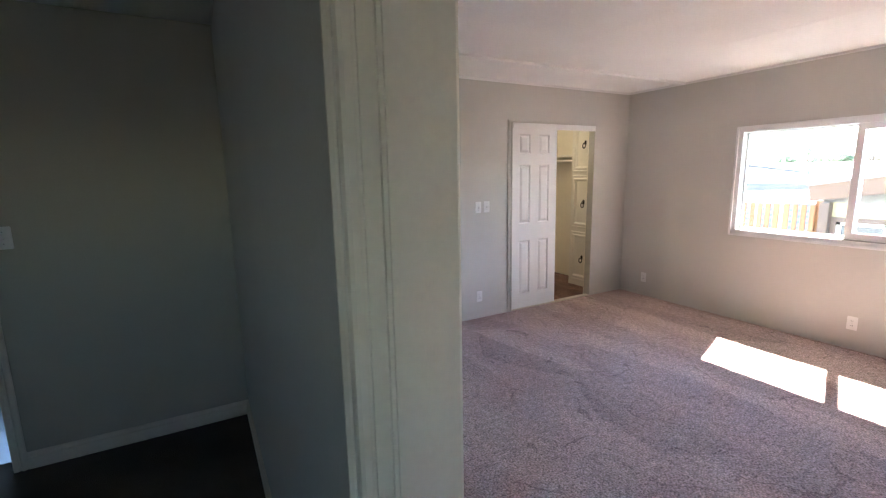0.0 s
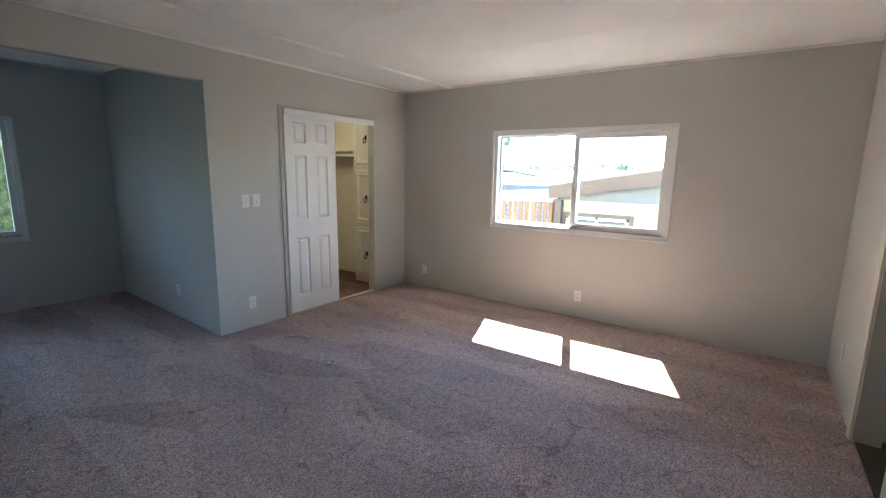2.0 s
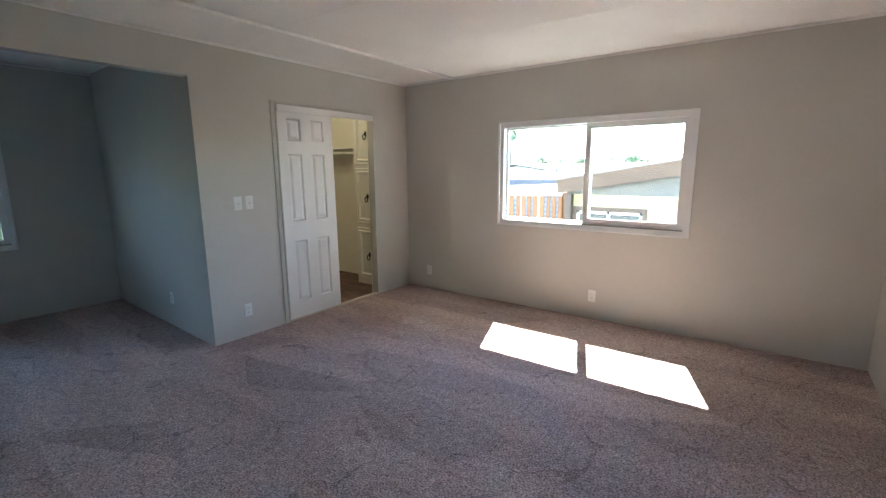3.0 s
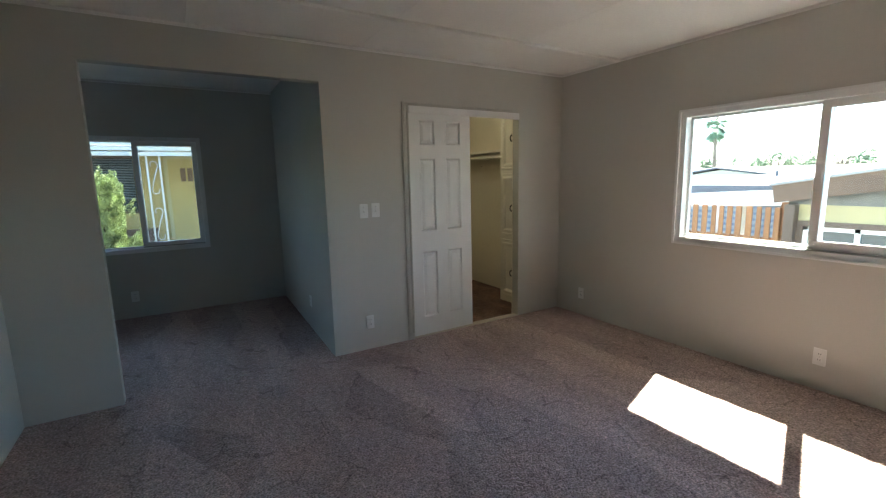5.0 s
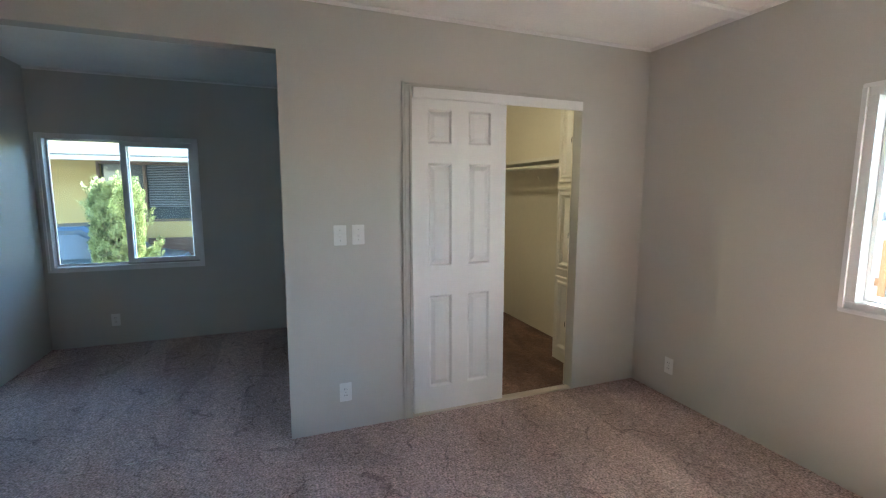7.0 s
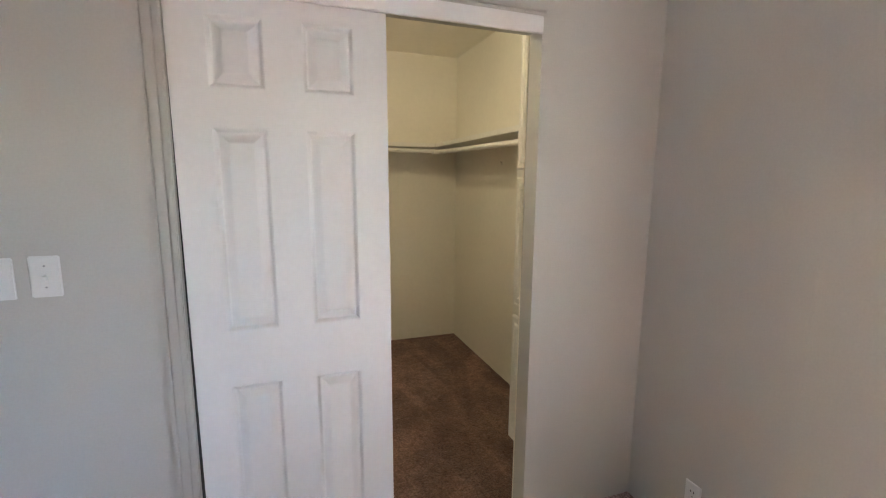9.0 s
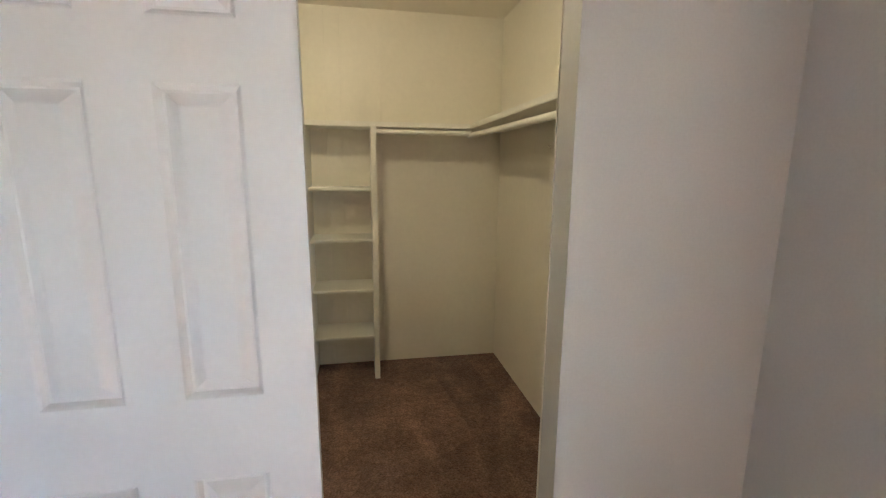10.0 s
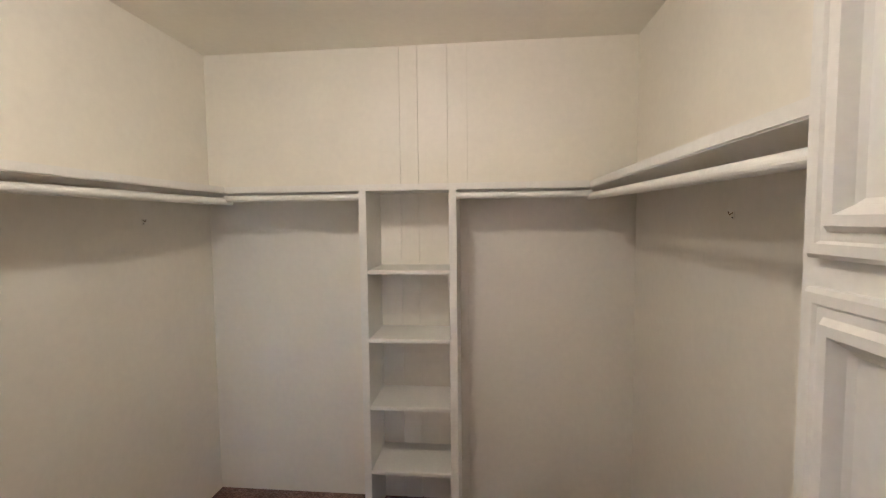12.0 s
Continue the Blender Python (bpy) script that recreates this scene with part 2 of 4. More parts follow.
def tube(bm, pts, r, seg=8):
    """Adds a bent round bar along the points."""
    pts = [Vector(p) for p in pts]
    rings = []
    for i, p in enumerate(pts):
        d = (pts[min(i + 1, len(pts) - 1)] - pts[max(i - 1, 0)]).normalized()
        q = d.to_track_quat("Z", "Y")
        rings.append([bm.verts.new(p + q @ Vector((r * math.cos(k * math.tau / seg), r * math.sin(k * math.tau / seg), 0))) for k in range(seg)])
    for s, t in zip(rings, rings[1:]):
        for k in range(seg):
            bm.faces.new((s[k], s[(k + 1) % seg], t[(k + 1) % seg], t[k]))
    bm.faces.new(rings[0][::-1])
    bm.faces.new(rings[-1])


def extrude_profile(bm, profile, place, length):
    """Sweeps a closed outline of (u, w) along its third axis; place turns (u, w, along) into the world."""
    ends = [[bm.verts.new(place @ Vector((u, w, s))) for u, w in profile] for s in (0, length)]
    n = len(profile)
    for k in range(n):
        bm.faces.new((ends[0][k], ends[0][(k + 1) % n], ends[1][(k + 1) % n], ends[1][k]))
    bm.faces.new(ends[0][::-1])
    bm.faces.new(ends[1])


def mesh_of(name, bm, mat, smooth=False):
    bmesh.ops.recalc_face_normals(bm, faces=bm.faces[:])
    me = bpy.data.meshes.new(name)
    bm.to_mesh(me)
    bm.free()
    me.materials.append(mat)
    if smooth:
        me.polygons.foreach_set("use_smooth", [True] * len(me.polygons))
    return me


def thing(name, bm, mat, label, category, group="", kind="", smooth=False):
    return tagged(new(name, mesh_of(name, bm, mat, smooth)), label, category, group, kind)


def root(name, at, label, category, group="", kind=""):
    ob = new(name)
    ob.empty_display_size = 0.1
    ob.matrix_world = Matrix.Translation(at)
    return tagged(ob, label, category, group, kind)


def part(name, bm, mat, parent, label="", smooth=False):
    """One mesh under a thing or a part, built in world places."""
    ob = new(name, mesh_of(name, bm, mat, smooth))
    ob.parent = parent
    m = parent.matrix_basis.copy()
    if parent.parent:
        m = parent.parent.matrix_basis @ parent.matrix_parent_inverse @ m
    ob.matrix_parent_inverse = m.inverted()
    return tagged(ob, label)


def wall(name, axis, p0, p1, u0, u1, z0, z1, mat, label, holes=()):
    """A slab between the planes p0 and p1 of one axis, with rectangular openings (u0, u1, z0, z1) through it."""
    us = sorted({u0, u1, *[h[0] for h in holes], *[h[1] for h in holes]})
    zs = sorted({z0, z1, *[h[2] for h in holes], *[h[3] for h in holes]})
    us = [u for u in us if u0 <= u <= u1]
    zs = [z for z in zs if z0 <= z <= z1]

    def solid(i, k):
        if not (0 <= i < len(us) - 1 and 0 <= k < len(zs) - 1):
            return False
        u, z = (us[i] + us[i + 1]) / 2, (zs[k] + zs[k + 1]) / 2
        return not any(h[0] < u < h[1] and h[2] < z < h[3] for h in holes)

    bm = bmesh.new()
    cache = {}

    def v(p, u, z):
        key = (p, u, z)
        if key not in cache:
            cache[key] = bm.verts.new((p, u, z) if axis == "x" else (u, p, z))
        return cache[key]

    for i in range(len(us) - 1):
        for k in range(len(zs) - 1):
            if not solid(i, k):
                continue
            a, b, c, d = us[i], us[i + 1], zs[k], zs[k + 1]
            for p in (p0, p1):
                bm.faces.new((v(p, a, c), v(p, b, c), v(p, b, d), v(p, a, d)))
            for di, dk, e in ((-1, 0, (a, c, a, d)), (1, 0, (b, c, b, d)), (0, -1, (a, c, b, c)), (0, 1, (a, d, b, d))):
                if not solid(i + di, k + dk):
                    bm.faces.new((v(p0, e[0], e[1]), v(p0, e[2], e[3]), v(p1, e[2], e[3]), v(p1, e[0], e[1])))
    return thing(name, bm, mat, label, "wall", kind="structure")


def raised_panel(bm, u0, u1, z0, z1, y, profile, out=-1):
    """Nested rings from the outline inwards: profile rows of (inset, depth); out is the side to which depth is subtracted."""
    prev = None
    for inset, depth in profile:
        yy = y - out * depth
        ring = [bm.verts.new(p) for p in ((u0 + inset, yy, z0 + inset), (u1 - inset, yy, z0 + inset), (u1 - inset, yy, z1 - inset), (u0 + inset, yy, z1 - inset))]
        if prev:
            for k in range(4):
                bm.faces.new((prev[k], prev[(k + 1) % 4], ring[(k + 1) % 4], ring[k]))
        prev = ring
    bm.faces.new(prev)


def six_panel_door(at, turn, width, height, thick, label, panels_x, panels_z, group="", lean=0.0):
    """A moulded six-panel slab whose hinge-side foot is at `at`; faces look to -y before the turn."""
    door = root("closet_door" if group else "door_leaf", (0, 0, 0), label, "door", group)
    bm = bmesh.new()
    xs = sorted({0, width, *[x for p in panels_x for x in p]})
    zs = sorted({0, height, *[z for p in panels_z for z in p]})
    for i in range(len(xs) - 1):
        for k in range(len(zs) - 1):
            if (xs[i], xs[i + 1]) in panels_x and (zs[k], zs[k + 1]) in panels_z:
                continue
            for y in (0, thick):
                bm.faces.new([bm.verts.new((x, y, z)) for x, z in ((xs[i], zs[k]), (xs[i + 1], zs[k]), (xs[i + 1], zs[k + 1]), (xs[i], zs[k + 1]))])
    for x in (0, width):
        bm.faces.new([bm.verts.new((x, y, z)) for y, z in ((0, 0), (thick, 0), (thick, height), (0, height))])
    for z in (0, height):
        bm.faces.new([bm.verts.new((x, y, z)) for x, y in ((0, 0), (width, 0), (width, thick), (0, thick))])
    bmesh.ops.remove_doubles(bm, verts=bm.verts[:], dist=0.0005)
    rim = [e for e in bm.edges if len(e.link_faces) == 2 and abs(e.link_faces[0].normal.dot(e.link_faces[1].normal)) < 0.5]
    bmesh.ops.bevel(bm, geom=rim, offset=0.003, segments=2, affect="EDGES")
    part("slab", bm, M_WHITE, door)
    prof = [(0, 0.0), (0.005, 0.003), (0.012, 0.012), (0.017, 0.0125), (0.024, 0.010), (0.040, 0.003), (0.044, 0.002)]
    for px in panels_x:
        for pz in panels_z:
            bm = bmesh.new()
            raised_panel(bm, px[0], px[1], pz[0], pz[1], 0, prof, -1)
            raised_panel(bm, px[0], px[1], pz[0], pz[1], thick, prof, 1)
            part("panel", bm, M_WHITE, door)
    door.matrix_world = pose(*at, 0, lean, turn)
    return door


# ---- structure: the bedroom, its alcove, the closet, the hall ----
H = 2.45          # bedroom ceiling
HC = 2.507        # closet ceiling
HA = 2.475        # alcove ceiling
TOP = 2.72
EAST_WIN = (-3.115, -1.30, 0.88, 1.915)      # y, y, z, z
ALC_WIN = (-4.452, -3.242, 0.722, 1.918)     # x, x, z, z
AB = 2.30         # alcove back wall
CB = 2.316         # closet back wall

wall("wall_east", "x", 0.0, 0.12, -4.47, 2.49, -0.1, TOP, M_WALL, "smooth warm grey painted bedroom wall holding a wide sliding window", [EAST_WIN])
wall("wall_north", "y", 0.0, 0.09, -4.44, 0.0, 0.0, TOP, M_WALL, "warm grey painted wall with a wide alcove opening and a closet opening",
     [(-3.943, -2.517, -1, 2.172), (-1.782, -0.567, -1, 2.045)])
wall("wall_west", "x", -4.56, -4.44, -4.47, 0.09, 0.0, TOP, M_WALL, "grey painted partition wall with the bedroom doorway", [(-4.03, -3.3, -1, 2.03)])
wall("wall_west_alcove", "x", -4.62, -4.50, 0.09, 2.42, -0.1, TOP, M_WALL, "grey painted side wall of the alcove", [])
wall("wall_north_alcove", "y", AB, AB + 0.12, -4.50, -2.40, -0.1, TOP, M_WALL, "grey painted alcove wall holding a two-pane sliding window", [ALC_WIN])
wall("wall_south", "y", -4.47, -4.35, -4.44, 0.0, 0.0, TOP, M_WALL, "grey painted wall with an open doorway", [(-1.95, -1.19, -1, 2.03)])

# partition between alcove and closet, a little out of square
bm = bmesh.new()
low = [bm.verts.new(p) for p in ((-2.517, 0.09, 0), (-2.46, 0.09, 0), (-2.40, AB, 0), (-2.435, AB, 0))]
high = [bm.verts.new((v.co.x, v.co.y, TOP)) for v in low]
for k in range(4):
    bm.faces.new((low[k], low[(k + 1) % 4], high[(k + 1) % 4], high[k]))
bm.faces.new(low), bm.faces.new(high)
thing("wall_alcove_side", bm, M_WALL, "grey painted side partition of the alcove", "wall", kind="structure")

# closet linings, painted cream
bm = bmesh.new()
box(bm, -2.40, 0.0, CB, CB + 0.11, 0, TOP)
thing("wall_closet_back", bm, M_CREAM, "glossy cream painted back wall of the closet", "wall", kind="structure")
bm = bmesh.new()
box(bm, -2.37, -2.355, 0.10, CB, 0, TOP)
thing("wall_closet_left", bm, M_CREAM, "glossy cream painted side wall of the closet", "wall", kind="structure")
bm = bmesh.new()
box(bm, -0.006, 0.004, 0.092, CB, 0, TOP)
thing("wall_closet_right", bm, M_CREAM, "glossy cream painted side wall of the closet", "wall", kind="structure")
wall("wall_closet_front", "y", 0.092, 0.098, -2.355, -0.006, 0.0, TOP, M_CREAM, "cream painted inner face of the closet front wall", [(-1.80, -0.569, -1, 2.06)])

# floors
def sheet(name, x0, x1, y0, y1, step, mat, label, rough, z=0.0):
    """A carpet sheet with uneven pile."""
    nx, ny = max(2, int((x1 - x0) / step)), max(2, int((y1 - y0) / step))
    gx, gy = np.meshgrid(np.linspace(x0, x1, nx + 1), np.linspace(y0, y1, ny + 1))
    rs = np.random.RandomState(5)
    bumps = rs.rand(*gx.shape)
    k = np.ones((3, 3)) / 9
    soft = sum(np.roll(np.roll(bumps, i - 1, 0), j - 1, 1) * k[i, j] for i in range(3) for j in range(3))
    waves = np.sin(gx * 3.1 + gy * 1.3) * 0.2 + np.sin(gx * 7.7 - gy * 5.1) * 0.15
    gz = z + rough * (soft - 0.5) * 2 + rough * 0.25 * waves
    verts = np.stack([gx, gy, gz], -1).reshape(-1, 3)
    idx = np.arange((nx + 1) * (ny + 1)).reshape(ny + 1, nx + 1)
    faces = np.stack([idx[:-1, :-1], idx[:-1, 1:], idx[1:, 1:], idx[1:, :-1]], -1).reshape(-1, 4)
    me = bpy.data.meshes.new(name)
    me.from_pydata(verts.tolist(), [], faces.tolist())
    me.polygons.foreach_set("use_smooth", [True] * len(me.polygons))
    me.materials.append(mat)
    return tagged(new(name, me), label, "floor", kind="structure")


sheet("floor", -4.46, 0.0, -4.36, 0.045, 0.011, M_CARPET, "plush mauve-grey cut-pile bedroom carpet with brushed tracks", 0.006)
sheet("floor_alcove", -4.50, -2.42, 0.045, AB, 0.02, M_CARPET, "plush mauve-grey carpet running on into the alcove", 0.007)
sheet("floor_closet", -2.355, -0.006, 0.06, CB, 0.014, M_CARPET2, "brown cut-pile closet carpet with brushed streaks", 0.007, -0.002)
bm = bmesh.new()
box(bm, -7.2, 0.1, -6.2, 2.45, -0.1, -0.02)
thing("subfloor", bm, M_STRIP, "plain board floor deck under the carpets", "floor", kind="structure")

# ceilings
bm = bmesh.new()
edges = [-4.44, -3.36, -2.20, -1.145, 0.0]
for a, b in zip(edges, edges[1:]):
    box(bm, a + 0.0008, b - 0.0008, -4.35, 0.0, H, H + 0.02)
box(bm, -4.44, 0, -4.35, 0, H + 0.012, H + 0.1)
thing("ceiling", bm, M_CEIL, "white textured ceiling boards with fine seams", "ceiling", kind="structure")
bm = bmesh.new()
box(bm, -4.50, -2.40, 0.09, AB, HA, HA + 0.1)
thing("ceiling_alcove", bm, M_CEIL, "white ceiling of the alcove", "ceiling", kind="structure")
bm = bmesh.new()
box(bm, -2.355, -0.006, 0.099, CB, HC, HC + 0.1)
thing("ceiling_closet", bm, M_CREAM, "cream painted closet ceiling", "ceiling", kind="structure")
# unseen deck against light leaks; long north overhang added to darken the alcove
bm = bmesh.new()
box(bm, -7.2, 0.16, -6.3, 3.5, TOP, TOP + 0.15)
thing("roof", bm, M_ROOF, "unseen flat white roof deck over the rooms, north overhang added to block sky light", "roof", kind="structure")

# ceiling batten and cove trims
bm = bmesh.new()
box(bm, -4.44, 0, -0.72, -0.645, H - 0.022, H, 0.004)
thing("trim_batten", bm, M_CEIL, "flat white batten across the ceiling", "trim", kind="structure")
for nm, b in (("trim_cove_north", (-4.44, 0, -0.02, 0.0, H - 0.022, H)), ("trim_cove_east", (-0.02, 0, -4.35, -0.02, H - 0.022, H)),
              ("trim_cove_south", (-4.44, -0.02, -4.35, -4.33, H - 0.022, H)), ("trim_cove_west", (-4.44, -4.42, -4.33, -0.02, H - 0.022, H))):
    bm = bmesh.new()
    box(bm, *b, 0.006)
    thing(nm, bm, M_CEIL, "thin white cove strip where wall meets ceiling", "trim", kind="structure")
bm = bmesh.new()
box(bm, -2.56, -2.43, 0.5, 0.52, HA - 0.018, HA, 0.004)
box(bm, -4.50, -2.43, AB - 0.015, AB, HA - 0.02, HA, 0.005)
thing("trim_cove_alcove", bm, M_CEIL, "thin white cove strip in the alcove", "trim", kind="structure")

# closet opening: grey side casing, head casing, white fascia, tracks, threshold
bm = bmesh.new()
box(bm, -1.842, -1.828, -0.014, 0.0, 0.0, 2.07, 0.003)
box(bm, -1.824, -1.800, -0.007, 0.0, 0.0, 2.052, 0.002)
box(bm, -1.796, -1.782, -0.014, 0.0, 0.0, 2.045, 0.003)
box(bm, -1.7818, -1.7795, -0.004, 0.088, 0.0, 2.045, 0.001)
thing("trim_closet_side", bm, M_WALL, "grey painted casing beside the closet opening", "trim", kind="structure")
bm = bmesh.new()
box(bm, -1.842, -0.556, -0.014, 0.0, 2.060, 2.07, 0.003)
box(bm, -1.824, -0.556, -0.007, 0.0, 2.047, 2.057, 0.002)
thing("trim_closet_head", bm, M_WALL, "grey painted head casing over the closet opening", "trim", kind="structure")
bm = bmesh.new()
box(bm, -1.776, -0.569, -0.012, 0.004, 1.985, 2.045, 0.003)
thing("trim_closet_fascia", bm, M_WHITE, "white fascia board hiding the sliding door track", "trim", kind="structure")
bm = bmesh.new()
box(bm, -1.776, -0.569, 0.008, 0.088, 2.005, 2.04, 0.002)
thing("door_track", bm, M_METAL, "steel double track over the closet doors", "track", kind="structure")
# black strip stands in for the shade in the gap beside the door
bm = bmesh.new()
box(bm, -1.7790, -1.7765, 0.022, 0.088, 0.0, 1.98, 0.001)
thing("dark_gap_strip", bm, M_DARK, "black strip painting the shaded gap between closet jamb and door", "trim", kind="structure")
bm = bmesh.new()
box(bm, -1.776, -0.569, 0.0, 0.062, -0.02, 0.012, 0.003)
thing("threshold", bm, M_STRIP, "pale worn wooden threshold strip in the closet opening", "threshold", kind="structure")


def casing(name, place, height, width, label, mat=M_TRIM, kind="structure"):
    """A moulded casing leg: outline of (across, out)."""
    w = width
    prof = [(0, 0), (w, 0), (w, 0.009), (w - 0.004, 0.014), (w * 0.80, 0.020), (w * 0.66, 0.021), (w * 0.58, 0.016), (w * 0.53, 0.011), (w * 0.44, 0.011), (w * 0.38, 0.015), (w * 0.32, 0.017), (w * 0.12, 0.018), (w * 0.04, 0.016), (0.0, 0.011)]
    bm = bmesh.new()
    extrude_profile(bm, prof, place, height)
    return thing(name, bm, mat, label, "trim", kind=kind)


def axes(origin, u, w, s):
    return Matrix(((u[0], w[0], s[0], origin[0]), (u[1], w[1], s[1], origin[1]), (u[2], w[2], s[2], origin[2]), (0, 0, 0, 1)))


# bedroom doorway in the west wall: jambs, stops, casings on both faces
for nm, y0, y1, side in (("door_jamb_near", -3.318, -3.3, 1), ("door_jamb_far", -4.03, -4.012, -1)):
    bm = bmesh.new()
    box(bm, -4.562, -4.438, y0, y1, 0, 2.03, 0.005)
    s0, s1 = (y0 - 0.017, y0) if side > 0 else (y1, y1 + 0.017)
    box(bm, -4.538, -4.489, s0, s1, 0, 2.018, 0.005)
    thing(nm, bm, M_TRIM, "cream-white painted door jamb with a raised stop", "door jamb", kind="structure")
bm = bmesh.new()
box(bm, -4.562, -4.438, -4.012, -3.318, 2.012, 2.03, 0.002)
box(bm, -4.53, -4.485, -4.0, -3.33, 2.0, 2.012, 0.003)
thing("door_head", bm, M_TRIM, "cream-white painted door head", "door jamb", kind="structure")
casing("trim_casing_hall_near", axes((-4.56, -3.312, 0), (0, 1, 0), (-1, 0, 0), (0, 0, 1)), 2.09, 0.065, "moulded white casing beside the bedroom doorway")
casing("trim_casing_room_near", axes((-4.44, -3.312, 0), (0, 1, 0), (1, 0, 0), (0, 0, 1)), 2.09, 0.06, "moulded white casing beside the bedroom doorway")
casing("trim_casing_hall_far", axes((-4.56, -4.018, 0), (0, -1, 0), (-1, 0, 0), (0, 0, 1)), 2.09, 0.065, "moulded white casing beside the bedroom doorway")
casing("trim_casing_room_far", axes((-4.44, -4.018, 0), (0, -1, 0), (1, 0, 0), (0, 0, 1)), 2.09, 0.06, "moulded white casing beside the bedroom doorway")
casing("trim_casing_room_head", axes((-4.44, -4.018, 2.024), (0, 0, 1), (1, 0, 0), (0, 1, 0)), 0.706, 0.06, "moulded white casing over the bedroom doorway")
casing("trim_casing_hall_head", axes((-4.56, -4.018, 2.024), (0, 0, 1), (-1, 0, 0), (0, 1, 0)), 0.706, 0.06, "moulded white casing over the bedroom doorway")

# south doorway
for nm, x0, x1 in (("door_jamb_south", -1.208, -1.19), ("door_jamb_south_far", -1.95, -1.932)):
    bm = bmesh.new()
    box(bm, x0, x1, -4.472, -4.348, 0, 2.03, 0.002)
    thing(nm, bm, M_TRIM, "white painted door jamb", "door jamb", kind="structure")
casing("trim_casing_south", axes((-1.197, -4.35, 0), (1, 0, 0), (0, 1, 0), (0, 0, 1)), 2.09, 0.062, "moulded white casing beside a side doorway")
casing("trim_casing_south_far", axes((-1.943, -4.35, 0), (-1, 0, 0), (0, 1, 0), (0, 0, 1)), 2.09, 0.062, "moulded white casing beside a side doorway")
casing("trim_casing_south_head", axes((-1.943, -4.35, 2.024), (0, 0, 1), (0, 1, 0), (1, 0, 0)), 0.746, 0.062, "moulded white casing over a side doorway")
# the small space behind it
for nm, b, mt, lb in (("wall_bath_back", (-2.6, -0.5, -6.2, -6.1, -0.1, TOP), M_WARMHALL, "grey painted wall of the side room"),
                      ("wall_bath_west", (-2.6, -2.5, -6.1, -4.47, -0.1, TOP), M_WARMHALL, "grey painted wall of the side room"),
                      ("wall_bath_east", (-1.10, -1.0, -6.1, -4.47, -0.1, TOP), M_WARMHALL, "grey painted wall of the side room")):
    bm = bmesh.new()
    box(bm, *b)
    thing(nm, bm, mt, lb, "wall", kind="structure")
bm = bmesh.new()
box(bm, -2.5, -1.1, -6.1, -4.36, -0.02, -0.004)
thing("floor_side_room", bm, M_HALLFLOOR, "dark floor of the side room", "floor", kind="structure")
bm = bmesh.new()
box(bm, -1.116, -1.10, -5.6, -4.475, 0.0, 0.09, 0.004)
thing("baseboard_side_room", bm, M_TRIM, "white baseboard in the side room", "baseboard", kind="structure")

# hall
HY = -0.80
wall("wall_hall_north", "y", HY, HY + 0.12, -6.9, -4.56, 0.0, TOP, M_WARMHALL, "grey painted hall wall with warm light put into its paint, with a doorway", [(-6.50, -5.73, -1, 2.03)])
wall("wall_hall_west", "x", -7.02, -6.9, -6.2, 1.4, -0.1, TOP, M_WARMHALL, "grey painted hall wall", [])
# south opening is unseen, added only to let sky light into the hall
wall("wall_hall_south", "y", -6.3, -6.2, -7.02, -2.6, -0.1, TOP, M_WARMHALL, "grey painted wall closing the hall, with an unseen opening added for sky light", [(-6.1, -5.6, 1.32, 1.9)])
wall("wall_hall_east", "x", -4.56, -4.44, -6.2, -4.47, 0.0, TOP, M_WARMHALL, "grey painted hall wall", [])
wall("wall_room_north", "y", 1.3, 1.42, -6.9, -4.62, -0.1, TOP, M_WARMHALL, "grey painted wall with a window opening in the far room", [(-6.6, -5.3, 0.8, 2.0)])
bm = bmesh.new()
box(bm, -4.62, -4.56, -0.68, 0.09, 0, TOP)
thing("wall_room_east", bm, M_WARMHALL, "grey painted partition of the far room", "wall", kind="structure")
bm = bmesh.new()
box(bm, -6.9, -4.56, -6.2, HY, 2.40, 2.50)
thing("ceiling_hall", bm, M_CEIL, "white low hall ceiling", "ceiling", kind="structure")
bm = bmesh.new()
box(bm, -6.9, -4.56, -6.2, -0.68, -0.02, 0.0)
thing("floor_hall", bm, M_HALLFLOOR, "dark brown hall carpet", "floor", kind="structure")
bm = bmesh.new()
box(bm, -6.9, -4.62, -0.68, 1.3, -0.02, 0.002)
thing("floor_far_room", bm, M_VINYLFLOOR, "smooth blue-grey floor catching window light in the far room", "floor", kind="structure")
BASE = [(0, 0), (0.094, 0), (0.094, 0.005), (0.086, 0.009), (0.070, 0.010), (0.064, 0.015), (0, 0.017)]
bm = bmesh.new()
extrude_profile(bm, BASE, axes((-5.668, HY, 0), (0, 0, 1), (0, -1, 0), (1, 0, 0)), 1.108)
thing("baseboard_hall_north", bm, M_TRIM, "moulded white hall baseboard", "baseboard", kind="structure")
bm = bmesh.new()
extrude_profile(bm, BASE, axes((-4.56, -3.247, 0), (0, 0, 1), (-1, 0, 0), (0, 1, 0)), 2.43)
thing("baseboard_hall_east", bm, M_TRIM, "moulded white hall baseboard", "baseboard", kind="structure")
casing("trim_casing_far_room", axes((-5.73, HY, 0), (1, 0, 0), (0, -1, 0), (0, 0, 1)), 2.09, 0.062, "moulded white casing at the hall's far doorway")


